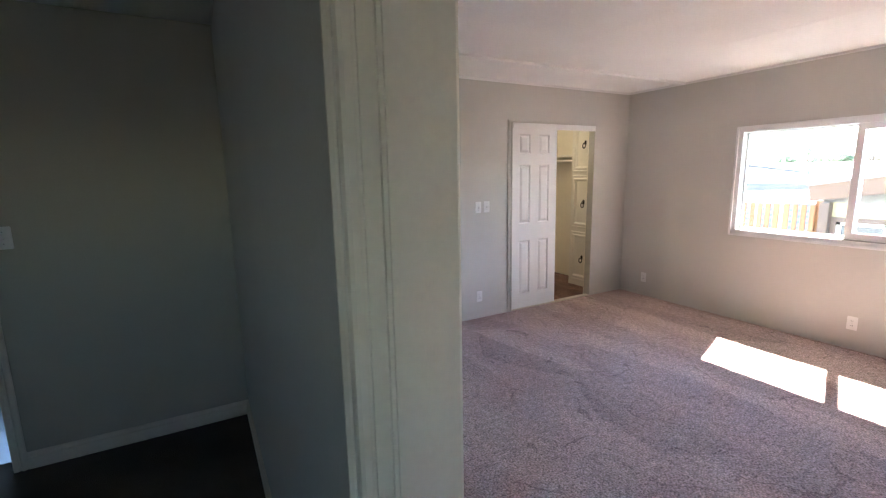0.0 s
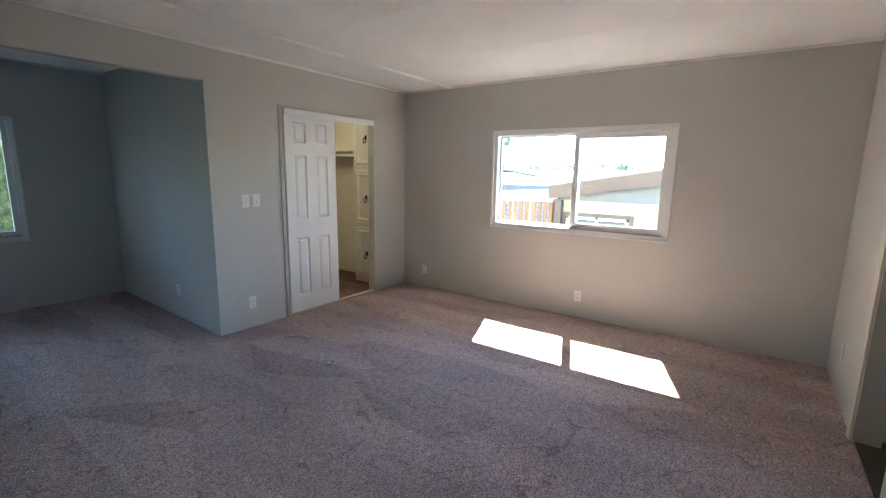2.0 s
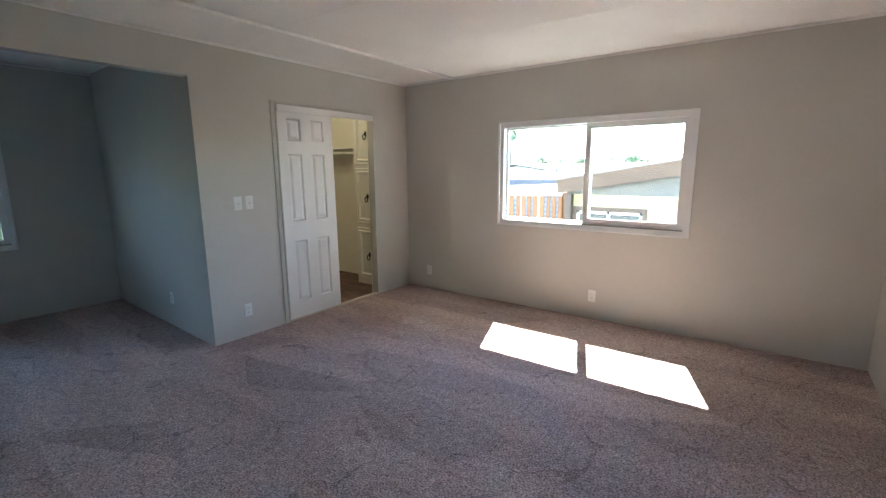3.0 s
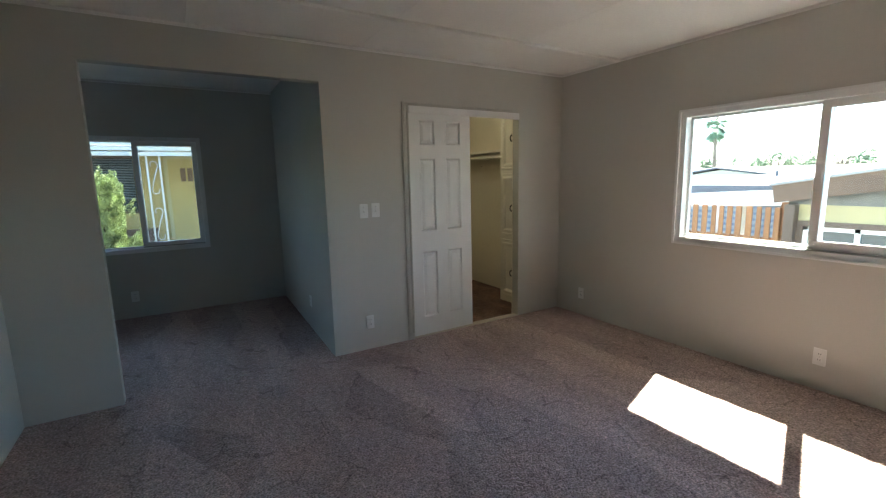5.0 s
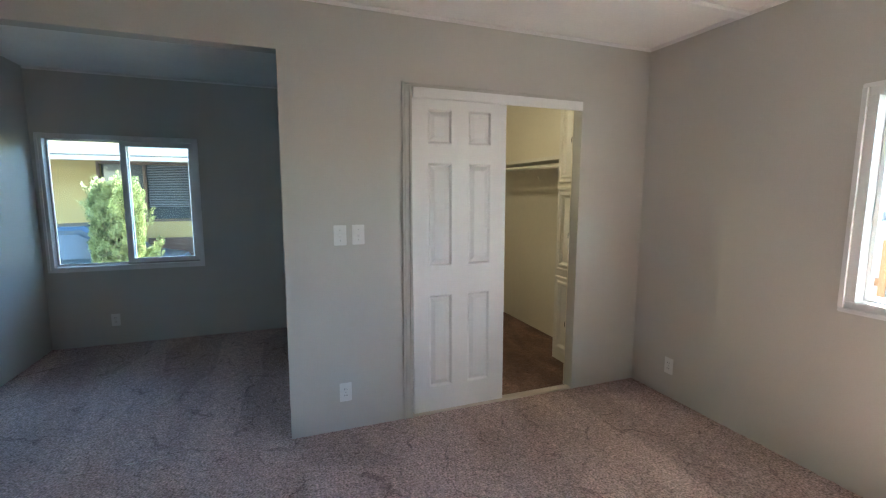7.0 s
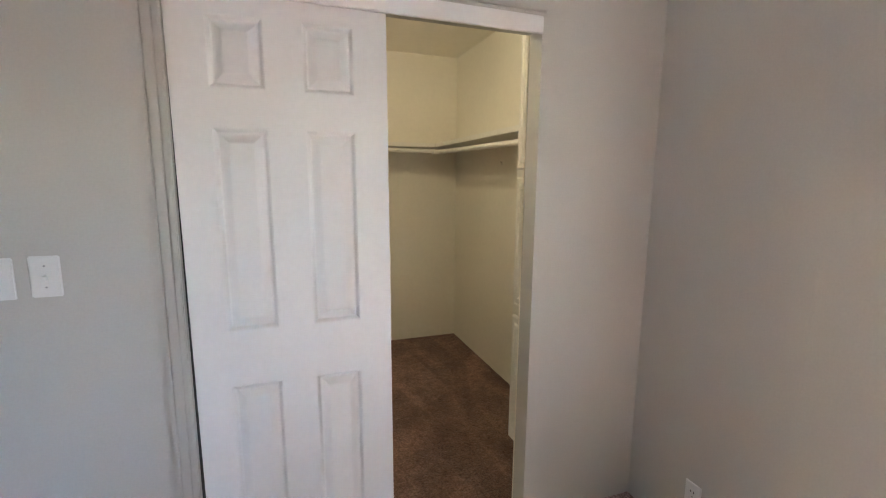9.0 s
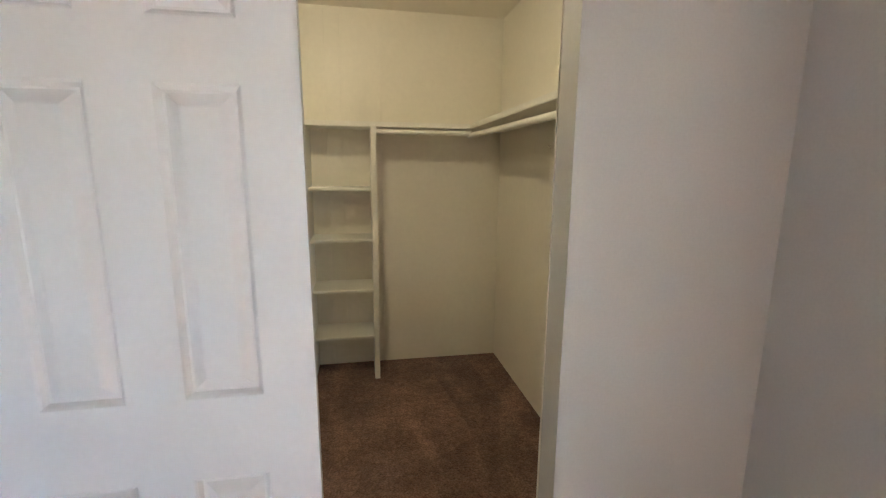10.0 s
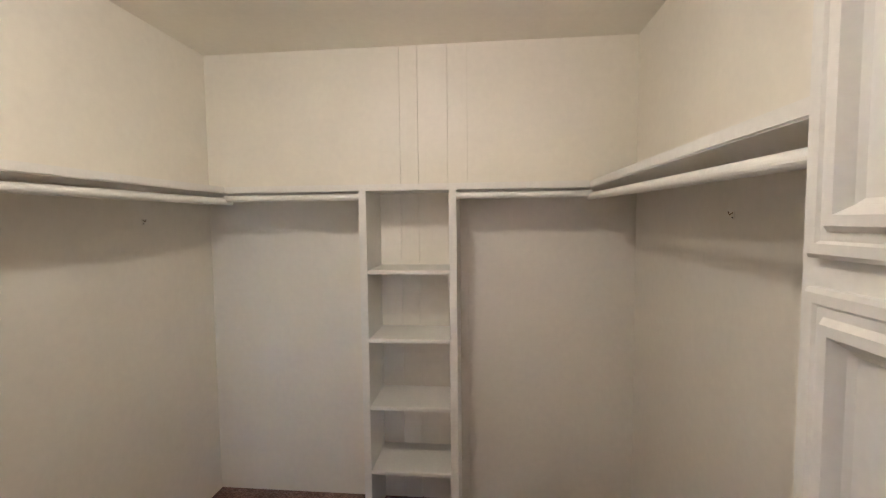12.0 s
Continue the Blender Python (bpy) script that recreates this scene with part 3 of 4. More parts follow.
# ---- windows ----
def slider_window(name, label, axis, plane, inward, u0, u1, z0, z1, split, near_low, rim=0.042, slim=0.018, wide=0.030):
    """A white vinyl two-pane slider set in a wall; inward is the room side's sign on the axis."""
    win = root(name, (0, 0, 0), label, "window", kind="structure")

    def add(bm, a, b, d0, d1, c, d, bev=0.004):
        lo, hi = sorted((plane + inward * d0, plane + inward * d1))
        if axis == "x":
            box(bm, lo, hi, a, b, c, d, bev)
        else:
            box(bm, a, b, lo, hi, c, d, bev)

    def ring(nm, a, b, c, d, wd, d0, d1, parent, lb="", foot=None):
        bm = bmesh.new()
        f = foot or wd
        add(bm, a, b, d0, d1, c, c + f)
        add(bm, a, b, d0, d1, d - wd, d)
        add(bm, a, a + wd, d0 + 0.001, d1 - 0.001, c + f, d - wd, 0.0)
        add(bm, b - wd, b, d0 + 0.001, d1 - 0.001, c + f, d - wd, 0.0)
        return part(nm, bm, M_VINYL, parent, lb)

    ring("window_frame", u0 - 0.016, u1 + 0.016, z0 - 0.016, z1 + 0.016, 0.020, 0.0, 0.012, win)
    ring("outer_frame", u0, u1, z0, z1, rim - 0.002, -0.110, -0.010, win)
    lo_s = (u0 + rim, split + 0.028)
    hi_s = (split - 0.028, u1 - rim)
    near, far = (lo_s, hi_s) if near_low else (hi_s, lo_s)
    sash_n = ring("sliding_sash", near[0], near[1], z0 + rim, z1 - rim, wide + 0.02, -0.068, -0.034, win, foot=wide + 0.03)
    sash_f = ring("fixed_sash", far[0], far[1], z0 + rim, z1 - rim, slim, -0.105, -0.075, win, foot=slim + 0.006)
    for sash, s, dd, wd in ((sash_n, near, -0.051, wide), (sash_f, far, -0.09, slim - 0.002)):
        bm = bmesh.new()
        add(bm, s[0] + wd, s[1] - wd, dd - 0.002, dd + 0.002, z0 + rim + 0.015, z1 - rim - 0.015, 0.0)
        pane = part("pane", bm, M_GLASS, sash, "clear glass pane")
        pane.visible_shadow = False
    bm = bmesh.new()
    m = split + (-0.008 if near_low else 0.008)
    add(bm, m - 0.008, m + 0.008, -0.034, -0.024, (z0 + z1) / 2 - 0.05, (z0 + z1) / 2 + 0.03, 0.003)
    part("latch", bm, M_VINYL, sash_n, "small white latch")
    bm = bmesh.new()
    add(bm, near[0], near[1], -0.072, -0.012, z0 + 0.036, z0 + 0.046, 0.002)
    part("track", bm, M_METAL, win, "grey metal sill track")
    return win


slider_window("window_1", "wide white vinyl sliding window in the grey bedroom wall", "x", 0.0, -1, *EAST_WIN, -2.225, True)
slider_window("window_2", "white vinyl sliding window in the alcove wall", "y", AB, -1, *ALC_WIN, -3.840, False, 0.028, 0.012, 0.027)


# ---- doors ----
PX = [(0.103, 0.259), (0.371, 0.527)]
PZ = [(0.165, 0.772), (0.960, 1.598), (1.715, 1.920)]
PXB = [(0.07, 0.21), (0.33, 0.47)]
six_panel_door((-1.766, 0.016, 0.010), 0, 0.636, 1.985, 0.035, "white moulded six-panel sliding closet door, slid half aside", PX, PZ, "closet doors", -0.35)
six_panel_door((-1.700, 0.055, 0.012), 0, 0.546, 1.985, 0.030, "white moulded six-panel sliding closet door tucked behind another", PXB, PZ, "closet doors")
PX2 = [(0.11, 0.29), (0.43, 0.61)]
PZ2 = [(0.22, 0.78), (0.97, 1.57), (1.68, 1.88)]
six_panel_door((-4.43, -4.016, 0.015), -5, 0.70, 1.99, 0.035, "white moulded six-panel bedroom door standing wide open", PX2, PZ2)


# ---- electrical plates ----
def wall_plate(name, at, turn, kind_, label, group):
    """A cover plate facing -y before the turn; kind_ is 'outlet' or 'switch'."""
    ob = root(name, (0, 0, 0), label, "outlet" if kind_ == "outlet" else "light switch", group)
    bm = bmesh.new()
    box(bm, -0.036, 0.036, -0.006, 0.0, -0.058, 0.058, 0.003)
    part("plate", bm, M_PLATE, ob)
    if kind_ == "outlet":
        for s in (-0.02, 0.02):
            bm = bmesh.new()
            box(bm, -0.017, 0.017, -0.0085, -0.005, s - 0.014, s + 0.014, 0.003)
            sock = part("socket", bm, M_PLATE, ob)
            for dx in (-0.0065, 0.0065):
                bm = bmesh.new()
                box(bm, dx - 0.0013, dx + 0.0013, -0.0092, -0.006, s - 0.004, s + 0.006)
                part("slot", bm, M_DARK, sock)
    else:
        bm = bmesh.new()
        box(bm, -0.005, 0.005, -0.020, -0.004, -0.010, 0.006, 0.002, pose(0, 0, 0, 12))
        part("toggle", bm, M_PLATE, ob)
    for s in ((0.0,) if kind_ == "outlet" else (-0.03, 0.03)):
        bm = bmesh.new()
        rod(bm, (0, -0.0075, s), (0, -0.004, s), 0.0028, seg=10)
        part("screw", bm, M_METAL, ob)
    ob.matrix_world = pose(*at, 0, 0, turn)
    return ob


wall_plate("light_switch", (-2.212, 0, 1.185), 0, "switch", "white toggle light switch on the grey wall beside the closet", "paired light switches")
wall_plate("light_switch", (-2.108, 0, 1.187), 0, "switch", "white toggle light switch on the grey wall beside the closet", "paired light switches")
wall_plate("outlet", (-2.202, 0, 0.240), 0, "outlet", "white duplex outlet low on the grey wall", "wall outlets")
wall_plate("outlet", (0, -0.338, 0.226), -90, "outlet", "white duplex outlet low on the wall near the corner", "wall outlets")
wall_plate("outlet", (0, -2.345, 0.228), -90, "outlet", "white duplex outlet low on the wall under the window", "wall outlets")
wall_plate("outlet", (-4.0, AB, 0.235), 0, "outlet", "white duplex outlet under the alcove window", "wall outlets")
wall_plate("outlet", (-2.489, 0.80, 0.285), -88, "outlet", "white duplex outlet on the alcove side wall", "wall outlets")
wall_plate("outlet", (-0.52, -4.35, 0.30), 180, "outlet", "white duplex outlet beside the side doorway", "wall outlets")
wall_plate("light_switch", (-5.60, HY, 1.26), 0, "switch", "white light switch on the dim hall wall", "")

# hairline joint in the east wall board
bm = bmesh.new()
tube(bm, [(0.0005, -0.655 + 0.006 * math.sin(k * 1.7), 0.55 + 0.05 * k) for k in range(15)], 0.0014, 6)
thing("trim_wall_joint", bm, M_WALL, "hairline raised joint in the grey wall board", "trim", kind="structure")

# ceiling fixtures
det = root("smoke_detector", (-2.11, -2.735, H), "round white smoke detector on the ceiling", "smoke detector")
bm = bmesh.new()
rod(bm, (-2.11, -2.735, H - 0.006), (-2.11, -2.735, H), 0.062, seg=32)
part("base", bm, M_PLATE, det, smooth=False)
bm = bmesh.new()
rod(bm, (-2.11, -2.735, H - 0.020), (-2.11, -2.735, H - 0.006), 0.045, 0.056, seg=32)
part("cover", bm, M_PLATE, det)

lamp = root("closet_ceiling_lamp", (-1.25, 0.75, HC), "small round warm ceiling lamp inside the closet", "ceiling lamp")
bm = bmesh.new()
rod(bm, (-1.25, 0.75, HC - 0.02), (-1.25, 0.75, HC), 0.085, seg=32)
part("base", bm, M_PLATE, lamp)
bm = bmesh.new()
bmesh.ops.create_uvsphere(bm, u_segments=24, v_segments=12, radius=0.06, matrix=Matrix.Translation((-1.25, 0.75, HC - 0.07)))
part("bulb", bm, M_LAMP, lamp, "glowing warm globe bulb", smooth=True)

# ---- closet: tower, shelves, rods, cabinet ----
tower = root("shelf_tower", (-1.16, 2.15, 0), "narrow cream painted shelf tower standing against the closet wall", "shelf unit")
for x in (-1.397, -0.959):
    bm = bmesh.new()
    box(bm, x, x + 0.036, 2.007, CB, 0.0, 1.720, 0.003)
    part("side_panel", bm, M_CREAMTRIM, tower)
for z in (0.298, 0.630, 0.972, 1.312):
    bm = bmesh.new()
    box(bm, -1.361, -0.959, 2.012, CB, z, z + 0.020, 0.003)
    part("shelf", bm, M_CREAMTRIM, tower)


def wall_shelf(b, lip, label):
    ob = root("closet_shelf", ((b[0] + b[1]) / 2, (b[2] + b[3]) / 2, 1.716), label, "shelf", "closet shelves")
    bm = bmesh.new()
    box(bm, *b, 1.721, 1.743, 0.002)
    part("board", bm, M_CREAMTRIM, ob)
    bm = bmesh.new()
    box(bm, *lip, 1.716, 1.748, 0.004)
    part("edge_strip", bm, M_CREAMTRIM, ob)


wall_shelf((-2.355, -0.006, 2.011, CB), (-2.07, -0.310, 1.997, 2.011), "cream painted board shelf along the closet's back wall")
wall_shelf((-0.296, -0.006, 0.606, 2.011), (-0.310, -0.296, 0.606, 1.997), "cream painted board shelf on the closet wall beside the cabinet")
wall_shelf((-2.355, -2.084, 0.16, 2.011), (-2.084, -2.070, 0.16, 1.997), "cream painted board shelf on the closet's side wall")


def hang_rod(a, b, label):
    ob = root("closet_rod", a, label, "closet rod", "closet rods")
    bm = bmesh.new()
    rod(bm, a, b, 0.0165, seg=20)
    part("pole", bm, M_CREAMTRIM, ob, smooth=False)
    d = (Vector(b) - Vector(a)).normalized()
    for p, s in ((Vector(a), 1), (Vector(b), -1)):
        bm = bmesh.new()
        rod(bm, p, p + d * s * 0.010, 0.020, seg=20)
        part("rod_cup", bm, M_CREAMTRIM, ob)


hang_rod((-2.09, 2.030, 1.690), (-1.397, 2.030, 1.690), "cream painted round hanging rod under the shelf")
hang_rod((-0.923, 2.030, 1.690), (-0.296, 2.030, 1.690), "cream painted round hanging rod under the shelf")
hang_rod((-0.293, 0.606, 1.660), (-0.296, 2.075, 1.678), "cream painted round hanging rod beside the cabinet")
hang_rod((-2.095, 0.14, 1.673), (-2.095, 2.075, 1.678), "cream painted round hanging rod on the side wall")

# small hooks under the side shelves
for x, y, s in ((-0.006, 1.385, -1), (-2.355, 1.80, 1)):
    ob = root("wall_hook", (x, y, 1.55), "small painted hook with a dark screw on the closet wall", "hook", "closet wall hooks")
    bm = bmesh.new()
    box(bm, min(x, x + s * 0.004), max(x, x + s * 0.004), y - 0.006, y + 0.006, 1.565, 1.595, 0.001)
    part("backplate", bm, M_CREAM, ob)
    bm = bmesh.new()
    tube(bm, [(x + s * 0.003, y, 1.587), (x + s * 0.014, y, 1.580), (x + s * 0.018, y, 1.590)], 0.002)
    part("peg", bm, M_BRONZE, ob)
    bm = bmesh.new()
    rod(bm, (x + s * 0.003, y, 1.571), (x + s * 0.006, y, 1.571), 0.0025, seg=10)
    part("screw", bm, M_DARK, ob)

# linen cabinet built in behind the closet opening's side
FX = -0.319
cab = root("linen_cabinet", (-0.165, 0.36, 0), "tall cream painted linen cabinet with three stacked moulded doors", "cabinet")
bm = bmesh.new()
box(bm, FX, -0.006, 0.099, 0.605, 0.0, HC - 0.002, 0.003)
part("body", bm, M_CREAMTRIM, cab)


def cabinet_door(y0, y1, z0, z1, pull_z):
    door = None
    th = 0.020
    bm = bmesh.new()
    # frame of the door with a heavy stepped moulding round a sunken panel
    prof = [(0, 0.0), (0.0, -0.014), (0.006, -th), (0.020, -th), (0.024, -0.016), (0.036, -0.016), (0.044, -0.027), (0.058, -0.027), (0.070, -0.010), (0.078, -0.004)]
    prev = None
    for inset, depth in prof:
        ring = [bm.verts.new((FX + depth, y, z)) for y, z in ((y0 + inset, z0 + inset), (y1 - inset, z0 + inset), (y1 - inset, z1 - inset), (y0 + inset, z1 - inset))]
        if prev:
            for k in range(4):
                bm.faces.new((prev[k], prev[(k + 1) % 4], ring[(k + 1) % 4], ring[k]))
        prev = ring
    bm.faces.new(prev)
    door = part("door", bm, M_CREAMTRIM, cab)
    yc = (y0 + y1) / 2 + 0.02
    bm = bmesh.new()
    x = FX - 0.004
    box(bm, x - 0.006, x, yc - 0.016, yc + 0.016, pull_z + 0.01, pull_z + 0.06, 0.006)
    for k in range(5):
        a = k * math.tau / 5
        rod(bm, (x - 0.005, yc, pull_z + 0.035), (x - 0.008, yc + 0.022 * math.sin(a), pull_z + 0.035 + 0.032 * math.cos(a)), 0.007, 0.003, seg=8)
    rod(bm, (x, yc, pull_z + 0.03), (x - 0.024, yc, pull_z + 0.03), 0.006, seg=10)
    tube(bm, [(x - 0.022 - 0.006 * math.sin(t * math.pi / 12), yc + 0.024 * math.sin(t * math.pi / 6), pull_z - 0.002 + 0.032 * math.cos(t * math.pi / 6)) for t in range(13)], 0.0065)
    part("pull", bm, M_IRON, door, "ornate black iron ring pull")


cabinet_door(0.130, 0.572, 1.515, 2.40, 1.85)
cabinet_door(0.130, 0.572, 0.785, 1.474, 1.095)
cabinet_door(0.130, 0.572, 0.075, 0.735, 0.36)


# ---- outside ----
bm = bmesh.new()
box(bm, -400, 400, -400, 400, -0.95, -0.85)
thing("ground", bm, M_GROUND, "pale sunlit concrete and gravel ground around the homes", "ground", kind="structure")

# house to the east with a low gable over a timber fascia
GX = 3.5
neighbour = root("neighbour_house", (GX, -3.5, -0.85), "cream stucco house with grey gable and tan timber fascia", "house")
bm = bmesh.new()
NW = (-2.02, -0.93, -0.25, 0.72)
ys, zs = [-9.0, NW[0], NW[1], -0.74], [-0.85, NW[2], NW[3], 1.0]
for i in range(3):
    for k in range(3):
        if not (i == 1 and k == 1):
            box(bm, GX, GX + 0.15, ys[i], ys[i + 1], zs[k], zs[k + 1])
part("wall", bm, M_CREAMWALL, neighbour)
bm = bmesh.new()
pts = [(-9.0, 1.0), (-0.74, 1.0), (-0.74, 1.05), (-5.0, 1.80), (-9.0, 1.1)]
for x in (GX, GX + 0.12):
    bm.faces.new([bm.verts.new((x, y, z)) for y, z in pts])
a, b = bm.faces[:] if len(bm.faces) == 2 else (None, None)
va, vb = list(a.verts), list(b.verts)
for k in range(5):
    bm.faces.new((va[k], va[(k + 1) % 5], vb[(k + 1) % 5], vb[k]))
part("gable", bm, M_STUCCO, neighbour, "grey stucco gable")
slope = math.degrees(math.atan2(0.165, 1.0))
bm = bmesh.new()
box(bm, GX - 0.14, GX - 0.09, -4.6, 0, -0.115, 0.115, 0.004, pose(0, -0.60, 1.13) @ pose(0, 0, 0, -slope))
part("fascia", bm, M_BEAM, neighbour, "tan timber fascia board")
bm = bmesh.new()
box(bm, GX - 0.16, GX + 7, -4.7, 0.02, 0.115, 0.15, 0.004, pose(0, -0.60, 1.13) @ pose(0, 0, 0, -slope))
part("roof", bm, M_ROOF, neighbour)
bm = bmesh.new()
box(bm, GX - 0.13, GX + 0.02, -0.86, -0.74, -0.85, 1.00, 0.006)
part("corner_post", bm, M_DARKWOOD, neighbour, "dark brown corner post")
nw = part("window", (lambda b: (box(b, GX + 0.03, GX + 0.05, NW[0], NW[1], NW[2], NW[3]), b)[1])(bmesh.new()), M_SHADEGLASS, neighbour)
bm = bmesh.new()
for b in ((NW[0] - 0.07, NW[1] + 0.07, NW[3], NW[3] + 0.07), (NW[0] - 0.07, NW[0], NW[2], NW[3]), (NW[1], NW[1] + 0.07, NW[2], NW[3]), (NW[0] - 0.07, NW[1] + 0.07, NW[2] - 0.07, NW[2])):
    box(bm, GX - 0.03, GX + 0.02, b[0], b[1], b[2], b[3], 0.004)
part("window_trim", bm, M_DARKWOOD, nw, "dark painted window trim")
bm = bmesh.new()
for b in ((NW[0], NW[1], NW[3] - 0.05, NW[3]), (NW[0], NW[0] + 0.05, NW[2], NW[3]), (NW[1] - 0.05, NW[1], NW[2], NW[3]), (-1.50, -1.45, NW[2], NW[3])):
    box(bm, GX - 0.005, GX + 0.028, b[0], b[1], b[2], b[3])
part("sash", bm, M_VINYL, nw, "white sash")

# redwood fence under a white carport fascia
FNX = 3.75
fence = root("fence", (FNX, 1.5, -0.85), "open redwood board fence with narrow gaps", "fence")
rnd = random.Random(4)
y = -0.55
while y < 4.6:
    w = 0.066 + rnd.random() * 0.02
    bm = bmesh.new()
    box(bm, FNX, FNX + 0.02, y, y + w, -0.84, 0.93, 0.003)
    part("board", bm, M_REDWOOD, fence)
    y += w + 0.040 + rnd.random() * 0.03
for z in (-0.5, 0.40):
    bm = bmesh.new()
    box(bm, FNX + 0.021, FNX + 0.06, -0.6, 4.7, z, z + 0.09, 0.003)
    part("rail", bm, M_REDWOOD, fence)
for k, yy in enumerate((-0.62, 2.0, 4.6)):
    bm = bmesh.new()
    box(bm, FNX + 0.061, FNX + 0.15, yy, yy + 0.09, -0.85, 1.0, 0.004)
    part("post", bm, M_REDWOOD, fence)
carport = root("carport", (5, 3, -0.85), "white carport roof with a deep white fascia", "carport")
bm = bmesh.new()
box(bm, FNX + 0.2, FNX + 0.26, -0.6, 9.0, -0.11, 0.10, 0.004, pose(0, 0, 1.03) @ pose(0, 0, 0, -3.2))
part("fascia", bm, M_VINYL, carport)
bm = bmesh.new()
box(bm, FNX + 0.26, FNX + 1.2, -0.6, 9.0, 0.08, 0.11, 0.004, pose(0, 0, 1.03) @ pose(0, 0, 0, -3.2))
part("roof", bm, M_ROOF, carport)
# grey strip stands in for the shadow band above the fascia
bm = bmesh.new()
box(bm, FNX + 0.27, FNX + 0.36, -0.6, 9.0, 0.115, 0.19, 0.006, pose(0, 0, 1.03) @ pose(0, 0, 0, -3.2))
part("gutter", bm, M_ROOFEDGE, carport, "grey strip painting the shadow band above the carport fascia")
for xx in (FNX + 0.23, FNX + 1.1):
    for yy in (0.4, 4.2, 8.4):
        bm = bmesh.new()
        box(bm, xx - 0.04, xx + 0.04, yy - 0.04, yy + 0.04, -0.85, 0.915 - yy * 0.056, 0.004)
        part("post", bm, M_VINYL, carport)


def far_home(x, y0, y1, eave, ridge, depth, label):
    ob = root("far_home", (x, (y0 + y1) / 2, -0.85), label, "house", "far homes")
    bm = bmesh.new()
    box(bm, x, x + depth, y0, y1, -0.85, eave)
    part("wall", bm, M_CREAMWALL, ob)
    for k in range(int((y1 - y0) / 3)):
        bm = bmesh.new()
        box(bm, x - 0.02, x + 0.01, y0 + 1 + 3 * k, y0 + 2.2 + 3 * k, -0.1, eave - 0.35, 0.004)
        w = part("window", bm, M_SHADEGLASS, ob)
        bm = bmesh.new()
        box(bm, x - 0.05, x - 0.015, y0 + 0.95 + 3 * k, y0 + 2.25 + 3 * k, -0.18, -0.1, 0.004)
        part("sill", bm, M_VINYL, w)
    bm = bmesh.new()
    prof = [(x - 0.4, eave), (x + depth + 0.4, eave), (x + depth + 0.4, eave + 0.12), (x + depth / 2, ridge), (x - 0.4, eave + 0.12)]
    ends = [[bm.verts.new((px, yy, pz)) for px, pz in prof] for yy in (y0 - 0.3, y1 + 0.3)]
    for k in range(5):
        bm.faces.new((ends[0][k], ends[0][(k + 1) % 5], ends[1][(k + 1) % 5], ends[1][k]))
    bm.faces.new(ends[0]), bm.faces.new(ends[1])
    part("roof", bm, M_ROOF, ob, "white coated low roof")
    bm = bmesh.new()
    box(bm, x - 0.46, x - 0.40, y0 - 0.3, y1 + 0.3, eave - 0.03, eave + 0.13, 0.004)
    part("gutter", bm, M_ROOFEDGE, ob, "grey gutter")
    bm = bmesh.new()
    rod(bm, (x + depth * 0.4, y0 + 2, ridge - 0.25), (x + depth * 0.4, y0 + 2, ridge + 0.12), 0.04, seg=10)
    part("vent", bm, M_ROOFEDGE, ob)


siding = root("siding_home", (6.6, 3.0, -0.85), "pale blue-white clapboard home close behind the fence", "house")
bm = bmesh.new()
box(bm, 6.6, 8.4, -0.3, 6.0, -0.85, 0.92)
part("wall", bm, M_PALESIDE, siding)
for k in range(26):
    bm = bmesh.new()
    box(bm, 6.57, 6.60, -0.3, 6.0, -0.03, 0.027, 0.0, pose(0, 0, -0.72 + 0.0625 * k))
    part("clapboard", bm, M_SIDING if k % 2 else M_PALESIDE, siding)
bm = bmesh.new()
box(bm, 6.3, 8.7, -0.5, 6.2, 0.92, 1.0, 0.01)
part("roof", bm, M_ROOF, siding)

far_home(9.0, 0.5, 14, 0.98, 1.34, 5.0, "low cream mobile home with a white coated roof")


def gable_home(x, y0, y1, eave, ridge):
    """A low home with its gable end towards -x and a dark roof edge."""
    ob = root("gable_home", (x, (y0 + y1) / 2, -0.85), "low pale home with a shallow gable and dark roof edge", "house")
    mid = (y0 + y1) / 2
    rise = (ridge - eave) / (mid - y0)
    bm = bmesh.new()
    ends = [[bm.verts.new((px, y, z)) for y, z in ((y0 + 0.3, -0.85), (y1 - 0.3, -0.85), (y1 - 0.3, eave), (mid, ridge - 0.08), (y0 + 0.3, eave))] for px in (x, x + 8)]
    for k in range(5):
        bm.faces.new((ends[0][k], ends[0][(k + 1) % 5], ends[1][(k + 1) % 5], ends[1][k]))
    bm.faces.new(ends[0]), bm.faces.new(ends[1])
    part("wall", bm, M_PALESIDE, ob)
    for sy, far in ((y0, mid), (y1, mid)):
        bm = bmesh.new()
        ends = [[bm.verts.new((px, y, z)) for y, z in ((sy, eave), (far, ridge), (far, ridge + 0.06), (sy, eave + 0.06))] for px in (x - 0.3, x + 8.3)]
        for k in range(4):
            bm.faces.new((ends[0][k], ends[0][(k + 1) % 4], ends[1][(k + 1) % 4], ends[1][k]))
        bm.faces.new(ends[0]), bm.faces.new(ends[1])
        slope = part("roof", bm, M_ROOF, ob)
        bm = bmesh.new()
        a, b = Vector((x - 0.33, sy, eave + 0.02)), Vector((x - 0.33, far, ridge + 0.02))
        rod(bm, a, b, 0.055, seg=6)
        part("edge_strip", bm, M_ROOFEDGE, slope, "dark metal roof edge")


gable_home(20.0, 4.2, 13.1, 0.96, 1.63)
far_home(27.0, -14, 22, 0.95, 1.75, 6.0, "low cream mobile home with a white coated roof")


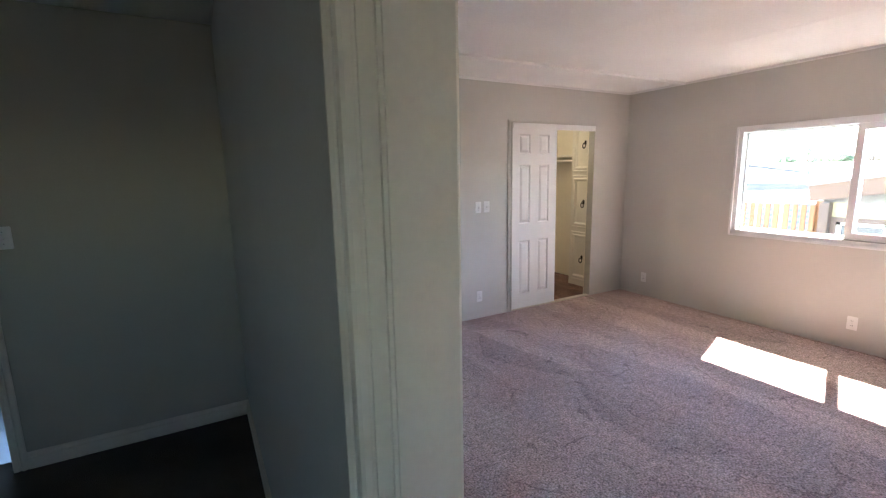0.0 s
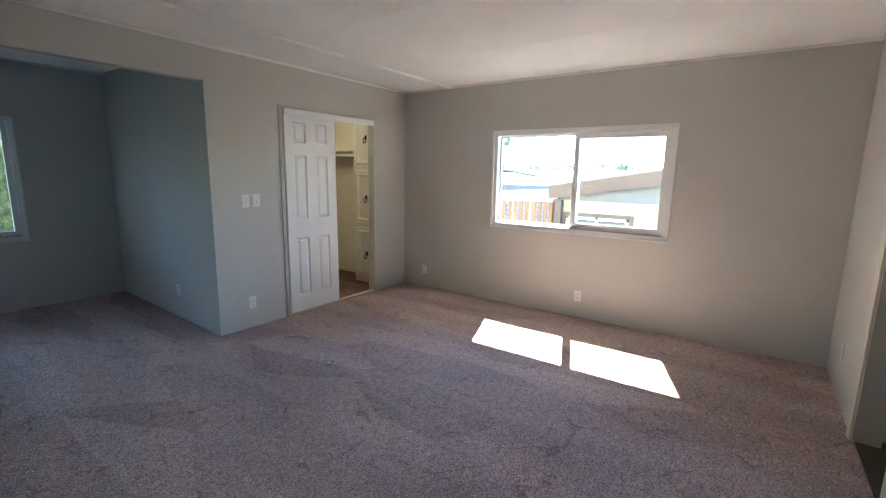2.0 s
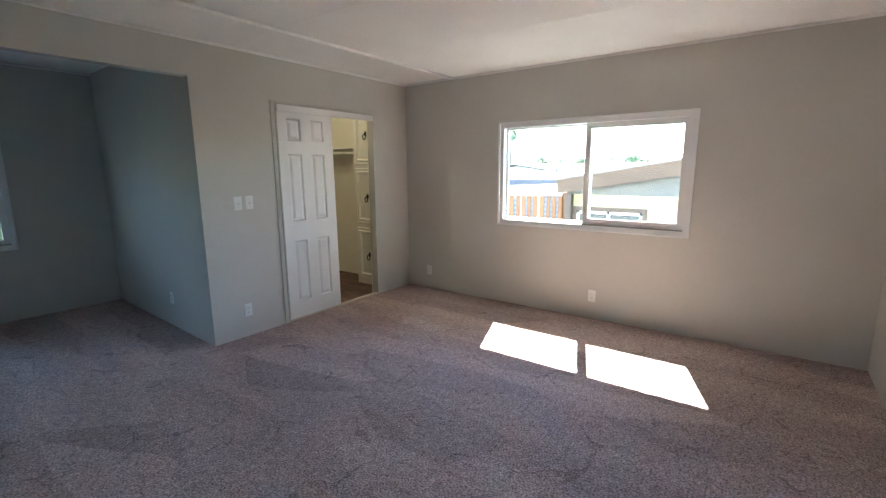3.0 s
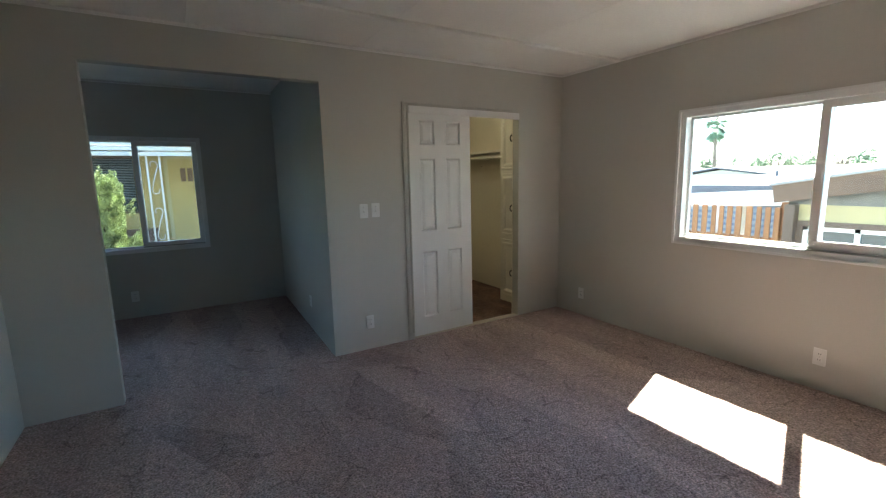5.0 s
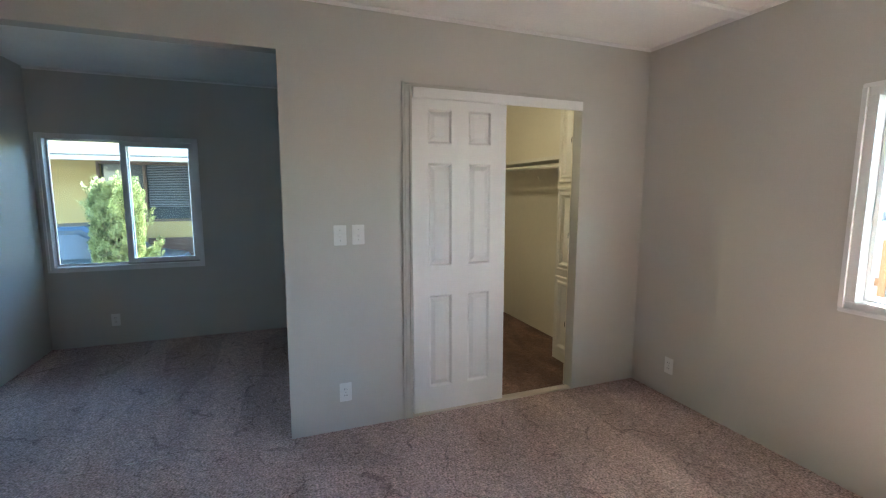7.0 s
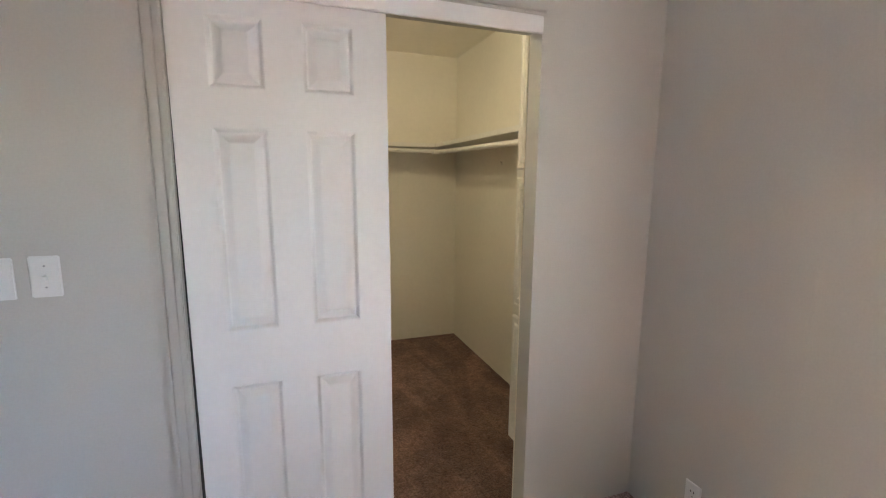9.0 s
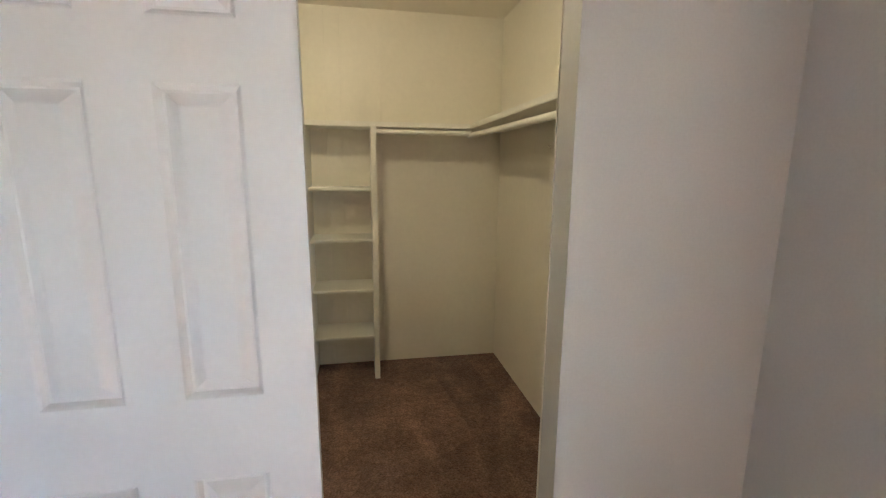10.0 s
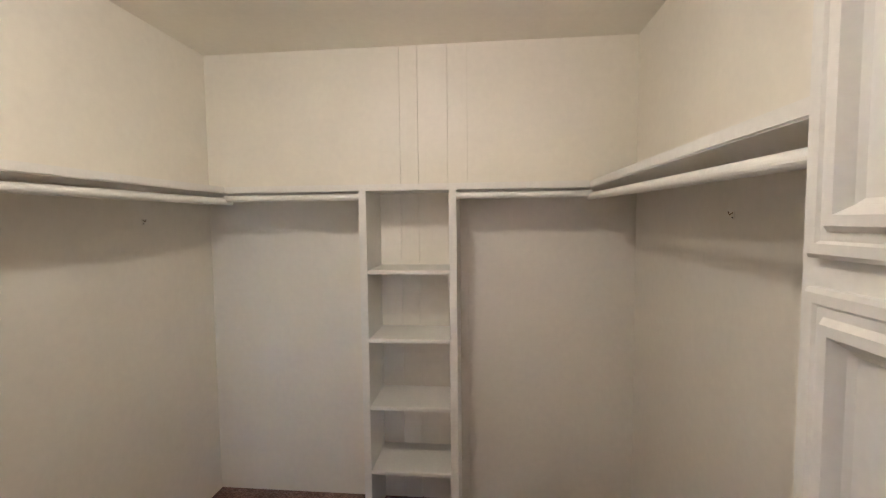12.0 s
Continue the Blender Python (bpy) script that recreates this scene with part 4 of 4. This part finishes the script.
def palm(x, y, h, seed):
    r = random.Random(seed)
    ob = root("palm_tree", (x, y, -0.85), "tall slender fan palm far behind the roofs", "palm tree", "palm trees")
    bm = bmesh.new()
    tube(bm, [(x + 0.15 * math.sin(k * 0.6), y + 0.1 * math.cos(k * 0.5), -0.85 + (h + 0.85) * k / 8) for k in range(9)], 0.15, 10)
    part("trunk", bm, M_BARK, ob, smooth=True)
    bm = bmesh.new()
    c = Vector((x + 0.15 * math.sin(4.8), y + 0.1 * math.cos(4.0), h))
    for k in range(34):
        az, el = r.random() * math.tau, radians(r.uniform(-55, 60))
        d = Vector((math.cos(az) * math.cos(el), math.sin(az) * math.cos(el), math.sin(el)))
        stem = r.uniform(0.35, 0.75)
        hub = c + d * stem
        tube(bm, [c, hub], 0.02, 5)
        side = d.cross(Vector((0, 0, 1))).normalized()
        up = side.cross(d)
        for j in range(11):
            a = radians(-75 + 15 * j)
            tip = hub + (d * math.cos(a) + side * math.sin(a)) * r.uniform(0.55, 0.9) - up * 0.1 - Vector((0, 0, 0.25))
            wdt = (side * math.cos(a) - d * math.sin(a)) * 0.055
            mid = hub.lerp(tip, 0.55)
            bm.faces.new([bm.verts.new(p) for p in (hub, mid - wdt, tip, mid + wdt)])
    part("crown", bm, M_PALM, ob)


palm(35, 17.0, 4.95, 1)
palm(43, 21.2, 12.5, 2)

# far trees over the roofs
def far_tree(x, y, top, spread, seed):
    r = random.Random(seed)
    ob = root("far_tree", (x, y, -0.85), "dark leafy tree far behind the roofs", "tree", "far trees")
    bm = bmesh.new()
    rod(bm, (x, y, -0.85), (x, y, top - 0.8), 0.22, 0.1, seg=8)
    for k in range(5):
        a = r.random() * math.tau
        rod(bm, (x, y, top - 1.6), (x + math.cos(a) * spread * 0.6, y + math.sin(a) * spread * 0.6, top - 0.6), 0.07, 0.03, seg=6)
    part("trunk", bm, M_BARK, ob)
    bm = bmesh.new()
    lumps = [(r.uniform(-spread, spread), r.uniform(-spread, spread), r.uniform(-1.5, -0.4), r.uniform(0.4, 0.8)) for _ in range(9)]
    for _ in range(1400):
        lx, ly, lz, lr = r.choice(lumps)
        d = Vector((r.gauss(0, 1), r.gauss(0, 1), r.gauss(0, 1))).normalized() * lr * r.uniform(0.6, 1.0)
        p = Vector((x + lx, y + ly, top + lz)) + d
        u = Vector((r.gauss(0, 1), r.gauss(0, 1), r.gauss(0, 1))).normalized() * 0.12
        v = u.orthogonal().normalized() * 0.07
        bm.faces.new([bm.verts.new(q) for q in (p - u, p + v, p + u, p - v)])
    part("crown", bm, M_LEAFDARK, ob)


for k, (x, y, top) in enumerate(((40, 14.3, 2.5), (42, 10.8, 2.6), (40, 5.5, 2.4), (44, 1.0, 2.9), (42, -3.0, 2.6), (45, -9, 3.0), (41, 20, 2.3))):
    far_tree(x, y, top + 0.5, 1.6, 20 + k)

# house to the north: yellow wall, dark window with blinds, white awning, iron posts
PY = 6.1
home = root("patio_home", (-4.5, 8.0, -0.85), "yellow painted home with a white awning and dark blinds", "house")
bm = bmesh.new()
NX0, NX1, NZ0, NZ1 = -5.74, -4.22, 0.88, 1.98
xs, zs = [-14, NX0, NX1, 4.0], [-0.85, NZ0, NZ1, 2.9]
for i in range(3):
    for k in range(3):
        if not (i == 1 and k == 1):
            box(bm, xs[i], xs[i + 1], 8.0, 8.15, zs[k], zs[k + 1])
part("wall", bm, M_YELLOWWALL, home)
nw = part("window", (lambda b: (box(b, NX0, NX1, 8.09, 8.11, NZ0, NZ1), b)[1])(bmesh.new()), M_SHADEGLASS, home)
bm = bmesh.new()
for b in ((NX0 - 0.05, NX1 + 0.05, NZ1, NZ1 + 0.05), (NX0 - 0.05, NX1 + 0.05, NZ0 - 0.05, NZ0), (NX0 - 0.05, NX0, NZ0, NZ1), (NX1, NX1 + 0.05, NZ0, NZ1), (-5.02, -4.97, NZ0, NZ1)):
    box(bm, b[0], b[1], 7.97, 8.03, b[2], b[3], 0.004)
part("frame", bm, M_DARKWOOD, nw)
z = NZ0 + 0.26
while z < NZ1 - 0.02:
    bm = bmesh.new()
    box(bm, -4.96, NX1, -0.012, 0.012, -0.0012, 0.0012, 0, pose(0, 8.06, z) @ pose(0, 0, 0, 40))
    part("blind_slat", bm, M_BLIND, nw)
    z += 0.034
door = part("door", (lambda b: (box(b, -3.60, -2.78, 7.965, 8.0, -0.80, 1.96, 0.004), b)[1])(bmesh.new()), M_YELLOWWALL, home, "yellow painted patio door")
for k in range(3):
    bm = bmesh.new()
    box(bm, -3.375 + 0.135 * k, -3.275 + 0.135 * k, 7.955, 7.97, 1.48, 1.77, 0.003)
    part("pane", bm, M_BEAM, door, "small tan door pane")
bm = bmesh.new()
for b in ((-3.67, -3.60, -0.80, 2.03), (-2.78, -2.71, -0.80, 2.03), (-3.60, -2.78, 1.96, 2.03)):
    box(bm, b[0], b[1], 7.955, 8.0, b[2], b[3], 0.004)
part("door_trim", bm, M_CREAMWALL, door)
awning = root("awning", (-4.5, 7.0, 2.0), "white ribbed metal patio awning with a layered fascia", "awning")
for k in range(3):
    bm = bmesh.new()
    box(bm, -12, 3, PY - 0.10 - 0.035 * k, PY - 0.05 - 0.035 * k, 1.93 + 0.088 * k, 2.00 + 0.088 * k, 0.006)
    part("fascia_strip", bm, M_PALESIDE, awning)
bm = bmesh.new()
box(bm, -12, 3, PY - 0.05, 8.0, 2.10, 2.14)
part("roof_pan", bm, M_VINYL, awning)


def iron_post(x):
    ob = root("iron_post", (x, PY, -0.85), "white wrought iron patio post with scrolls", "post", "iron patio posts")
    for dx in (-0.098, 0.098):
        bm = bmesh.new()
        box(bm, x + dx - 0.014, x + dx + 0.014, PY - 0.014, PY + 0.014, -0.85, 2.10, 0.003)
        part("bar", bm, M_PALESIDE, ob)
    for k in range(3):
        z0 = -0.37 + 0.83 * k
        bm = bmesh.new()
        pts = []
        # an S: a hooked curl at the top, a slanting stem, a hooked curl at the foot
        for j in range(15):
            a = radians(200 - 235 * j / 14)
            q = 0.046 + 0.022 * j / 14
            pts.append((x - 0.004 + q * math.cos(a), PY, z0 + 0.48 + q * 1.2 * math.sin(a)))
        foot = [(2 * x - px, py, 2 * z0 + 0.52 - pz) for px, py, pz in pts]
        tube(bm, pts, 0.0085, 6)
        tube(bm, foot, 0.0085, 6)
        tube(bm, [pts[-1], ((pts[-1][0] + foot[-1][0]) / 2, PY, z0 + 0.28), foot[-1]], 0.0085, 6)
        part("scroll", bm, M_PALESIDE, ob, smooth=True)


iron_post(-3.80)
iron_post(-0.6)
iron_post(-9.0)

# unseen canopy added to hold sky light back from the alcove window
blocker = root("sky_blocker", (-3.85, 2.42, 2.2), "unseen plain white canopy added to cut sky light at the alcove window", "awning")
bm = bmesh.new()
box(bm, -4.75, -2.75, 2.42, 3.05, 2.22, 2.25, 0.004)
part("canopy", bm, M_PALESIDE, blocker)
for x in (-4.7, -2.8):
    bm = bmesh.new()
    tube(bm, [(x, 2.42, 2.05), (x, 2.98, 2.22)], 0.012)
    part("arm", bm, M_METAL, blocker)

# juniper outside the alcove window
def juniper(x, y, z0, top, half, seed):
    r = random.Random(seed)
    ob = root("juniper_bush", (x, y, z0), "tall bright green upright juniper bush in sunlight", "bush")
    bm = bmesh.new()
    rod(bm, (x, y, z0), (x, y, top - 0.5), 0.06, 0.02, seg=8)
    for k in range(14):
        a, zz = r.random() * math.tau, r.uniform(z0 + 0.4, top - 0.6)
        rod(bm, (x, y, zz), (x + math.cos(a) * half * 0.7, y + math.sin(a) * half * 0.7, zz + 0.45), 0.018, 0.006, seg=5)
    part("trunk", bm, M_BARK, ob)
    verts, faces = [], []
    plumes = []
    for k in range(1500):
        zz = z0 + 0.1 + (top - 0.26 - z0) * math.sqrt(r.uniform(0.02, 1.0))
        s = (zz - z0) / (top - z0)
        a = r.random() * math.tau
        rad = half * (0.86 + 0.10 * math.sin(a * 3 + s * 7.0) + 0.10 * s)
        if s > 0.84:
            rad *= 1.0 - (s - 0.84) * 2.8
        q = rad * math.sqrt(r.uniform(0.45, 1.0))
        plumes.append((Vector((x + q * math.cos(a), y + q * math.sin(a), zz)), Vector((math.cos(a) * 0.28, math.sin(a) * 0.28, 1)).normalized(), r.uniform(0.08, 0.20), 0.045))
    # side sprays
    for dx, zz, n in ((-0.24, 1.30, 4), (0.36, 0.60, 20), (0.28, 0.50, 14), (0.34, 1.14, 3), (0.04, 1.44, 3)):
        for k in range(n):
            plumes.append((Vector((x + dx + r.uniform(-0.05, 0.05), y - 0.08 + r.uniform(-0.1, 0.1), zz + r.uniform(-0.16, 0.1))), Vector((dx * r.uniform(1, 3), -0.1, 1)).normalized(), r.uniform(0.12, 0.22), 0.04))
    for base, d, ln, wide in plumes:
        sd = d.orthogonal().normalized()
        for k in range(60):
            s = r.random()
            a = r.random() * math.tau
            side = Matrix.Rotation(a, 3, d) @ sd
            c = base + d * (s * ln) + side * (wide * (1 - s * 0.75) * math.sqrt(r.random()))
            u = (d * 1.1 + side * r.uniform(0.1, 0.7)).normalized() * r.uniform(0.014, 0.034)
            w = (Matrix.Rotation(r.random() * 6.3, 3, u) @ u.orthogonal()).normalized() * 0.0042
            n = len(verts)
            verts += [tuple(c - w), tuple(c + u * 0.5 + w * 1.6), tuple(c + u), tuple(c + u * 0.5 - w * 1.6)]
            faces.append((n, n + 1, n + 2, n + 3))
    # solid core closing the crown; its dark olive paints the shade between plumes
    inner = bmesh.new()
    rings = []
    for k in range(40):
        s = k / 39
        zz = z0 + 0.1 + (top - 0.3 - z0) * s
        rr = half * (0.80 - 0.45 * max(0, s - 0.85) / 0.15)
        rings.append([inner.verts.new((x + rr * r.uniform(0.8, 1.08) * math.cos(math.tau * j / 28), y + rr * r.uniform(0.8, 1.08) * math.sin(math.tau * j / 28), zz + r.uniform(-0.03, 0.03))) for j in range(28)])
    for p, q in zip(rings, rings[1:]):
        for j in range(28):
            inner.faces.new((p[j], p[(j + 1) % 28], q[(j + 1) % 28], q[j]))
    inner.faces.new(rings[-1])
    part("shade_core", inner, M_SHADECORE, ob, "dark olive core with the crown's inner shade in its colour")
    me = bpy.data.meshes.new("crown")
    me.from_pydata(verts, [], faces)
    me.materials.append(M_LEAF)
    crown = new("crown", me)
    crown.parent = ob
    crown.matrix_parent_inverse = ob.matrix_basis.inverted()


juniper(-4.43, 4.15, -0.85, 1.61, 0.275, 3)
juniper(-2.80, 4.2, -0.85, 1.80, 0.34, 7)


def car(x, y, label, mat):
    """A parked sedan along x, nose to +x."""
    ob = root("car", (x, y, -0.85), label, "car")
    g = -0.85
    prof = [(-2.2, 0.35), (-2.25, 0.75), (-2.1, 0.98), (-1.35, 1.05), (-0.75, 1.46), (0.45, 1.49), (1.12, 1.08), (1.65, 0.98), (1.78, 0.68), (1.75, 0.35)]
    bm = bmesh.new()
    rows = []
    for dy, k in ((-0.86, 0.96), (-0.80, 1.0), (0.80, 1.0), (0.86, 0.96)):
        rows.append([bm.verts.new((x + px * k, y + dy * (1 if pz < 1.06 else 0.78), g + 0.35 + (pz - 0.35) * 1.22 * (k if pz > 0.5 else 1))) for px, pz in prof])
    for s, t in zip(rows, rows[1:]):
        for k in range(10):
            bm.faces.new((s[k], s[(k + 1) % 10], t[(k + 1) % 10], t[k]))
    bm.faces.new(rows[0]), bm.faces.new(rows[-1])
    part("body", bm, mat, ob)
    for dy in (-0.705, 0.705):
        bm = bmesh.new()
        pts = [(-1.15, 1.08), (-0.7, 1.36), (0.40, 1.39), (0.95, 1.08)]
        s = 1 if dy > 0 else -1
        face = [[bm.verts.new((x + px, y + dy * (1.14 - 0.42 * (pz - 1.0)) + o * s, g + 0.35 + (pz - 0.35) * 1.22)) for px, pz in pts] for o in (-0.02, 0.02)]
        for k in range(4):
            bm.faces.new((face[0][k], face[0][(k + 1) % 4], face[1][(k + 1) % 4], face[1][k]))
        bm.faces.new(face[0]), bm.faces.new(face[1])
        part("side_window", bm, M_SHADEGLASS, ob)
    for px in (-1.4, 1.1):
        for dy in (-0.78, 0.78):
            bm = bmesh.new()
            rod(bm, (x + px, y + dy - 0.1, g + 0.32), (x + px, y + dy + 0.1, g + 0.32), 0.32, seg=24)
            w = part("wheel", bm, M_RUBBER, ob)
            bm = bmesh.new()
            rod(bm, (x + px, y + dy - 0.105, g + 0.32), (x + px, y + dy + 0.105, g + 0.32), 0.2, seg=20)
            part("rim", bm, M_CHROME, w)
    for dy in (-0.6, 0.6):
        bm = bmesh.new()
        box(bm, x + 1.63, x + 1.78, y + dy - 0.15, y + dy + 0.15, g + 0.66, g + 0.78, 0.02)
        part("headlight", bm, M_PLATE, ob)
    return ob


car(-5.85, 6.58, "blue-grey sedan parked beside the patio", M_CAR)
bench = root("patio_bench", (-4.42, 7.66, -0.85), "dark wooden patio bench against the wall", "bench")
for nm, b in (("seat", (-5.0, -3.9, 7.2, 7.65, -0.44, -0.39)), ("backrest", (-5.0, -3.9, 7.66, 7.70, -0.2, 0.50)), ("leg", (-4.97, -4.91, 7.22, 7.64, -0.85, -0.44)), ("leg", (-3.99, -3.93, 7.22, 7.64, -0.85, -0.44)), ("armrest", (-5.0, -4.92, 7.22, 7.66, -0.18, -0.12)), ("armrest", (-3.98, -3.90, 7.22, 7.66, -0.18, -0.12)), ("back_post", (-5.0, -4.93, 7.665, 7.72, -0.85, 0.0)), ("back_post", (-3.97, -3.9, 7.665, 7.72, -0.85, 0.0))):
    bm = bmesh.new()
    box(bm, b[0], b[1], b[2] + 0.26, b[3] + 0.26, b[4], b[5], 0.006)
    part(nm, bm, M_DARKWOOD, bench)


# ---- grooved boards lining the closet's back wall ----
lining = bpy.data.objects["wall_closet_back"]
cuts = [-2.362, -1.244, -1.145, -0.984, -0.878, 0.002]
for a, b in zip(cuts, cuts[1:]):
    bm = bmesh.new()
    box(bm, a + 0.0035, b - 0.0035, CB - 0.011, CB + 0.002, 0.0, HC, 0.0015)
    part("panel_board", bm, M_CREAM, lining)
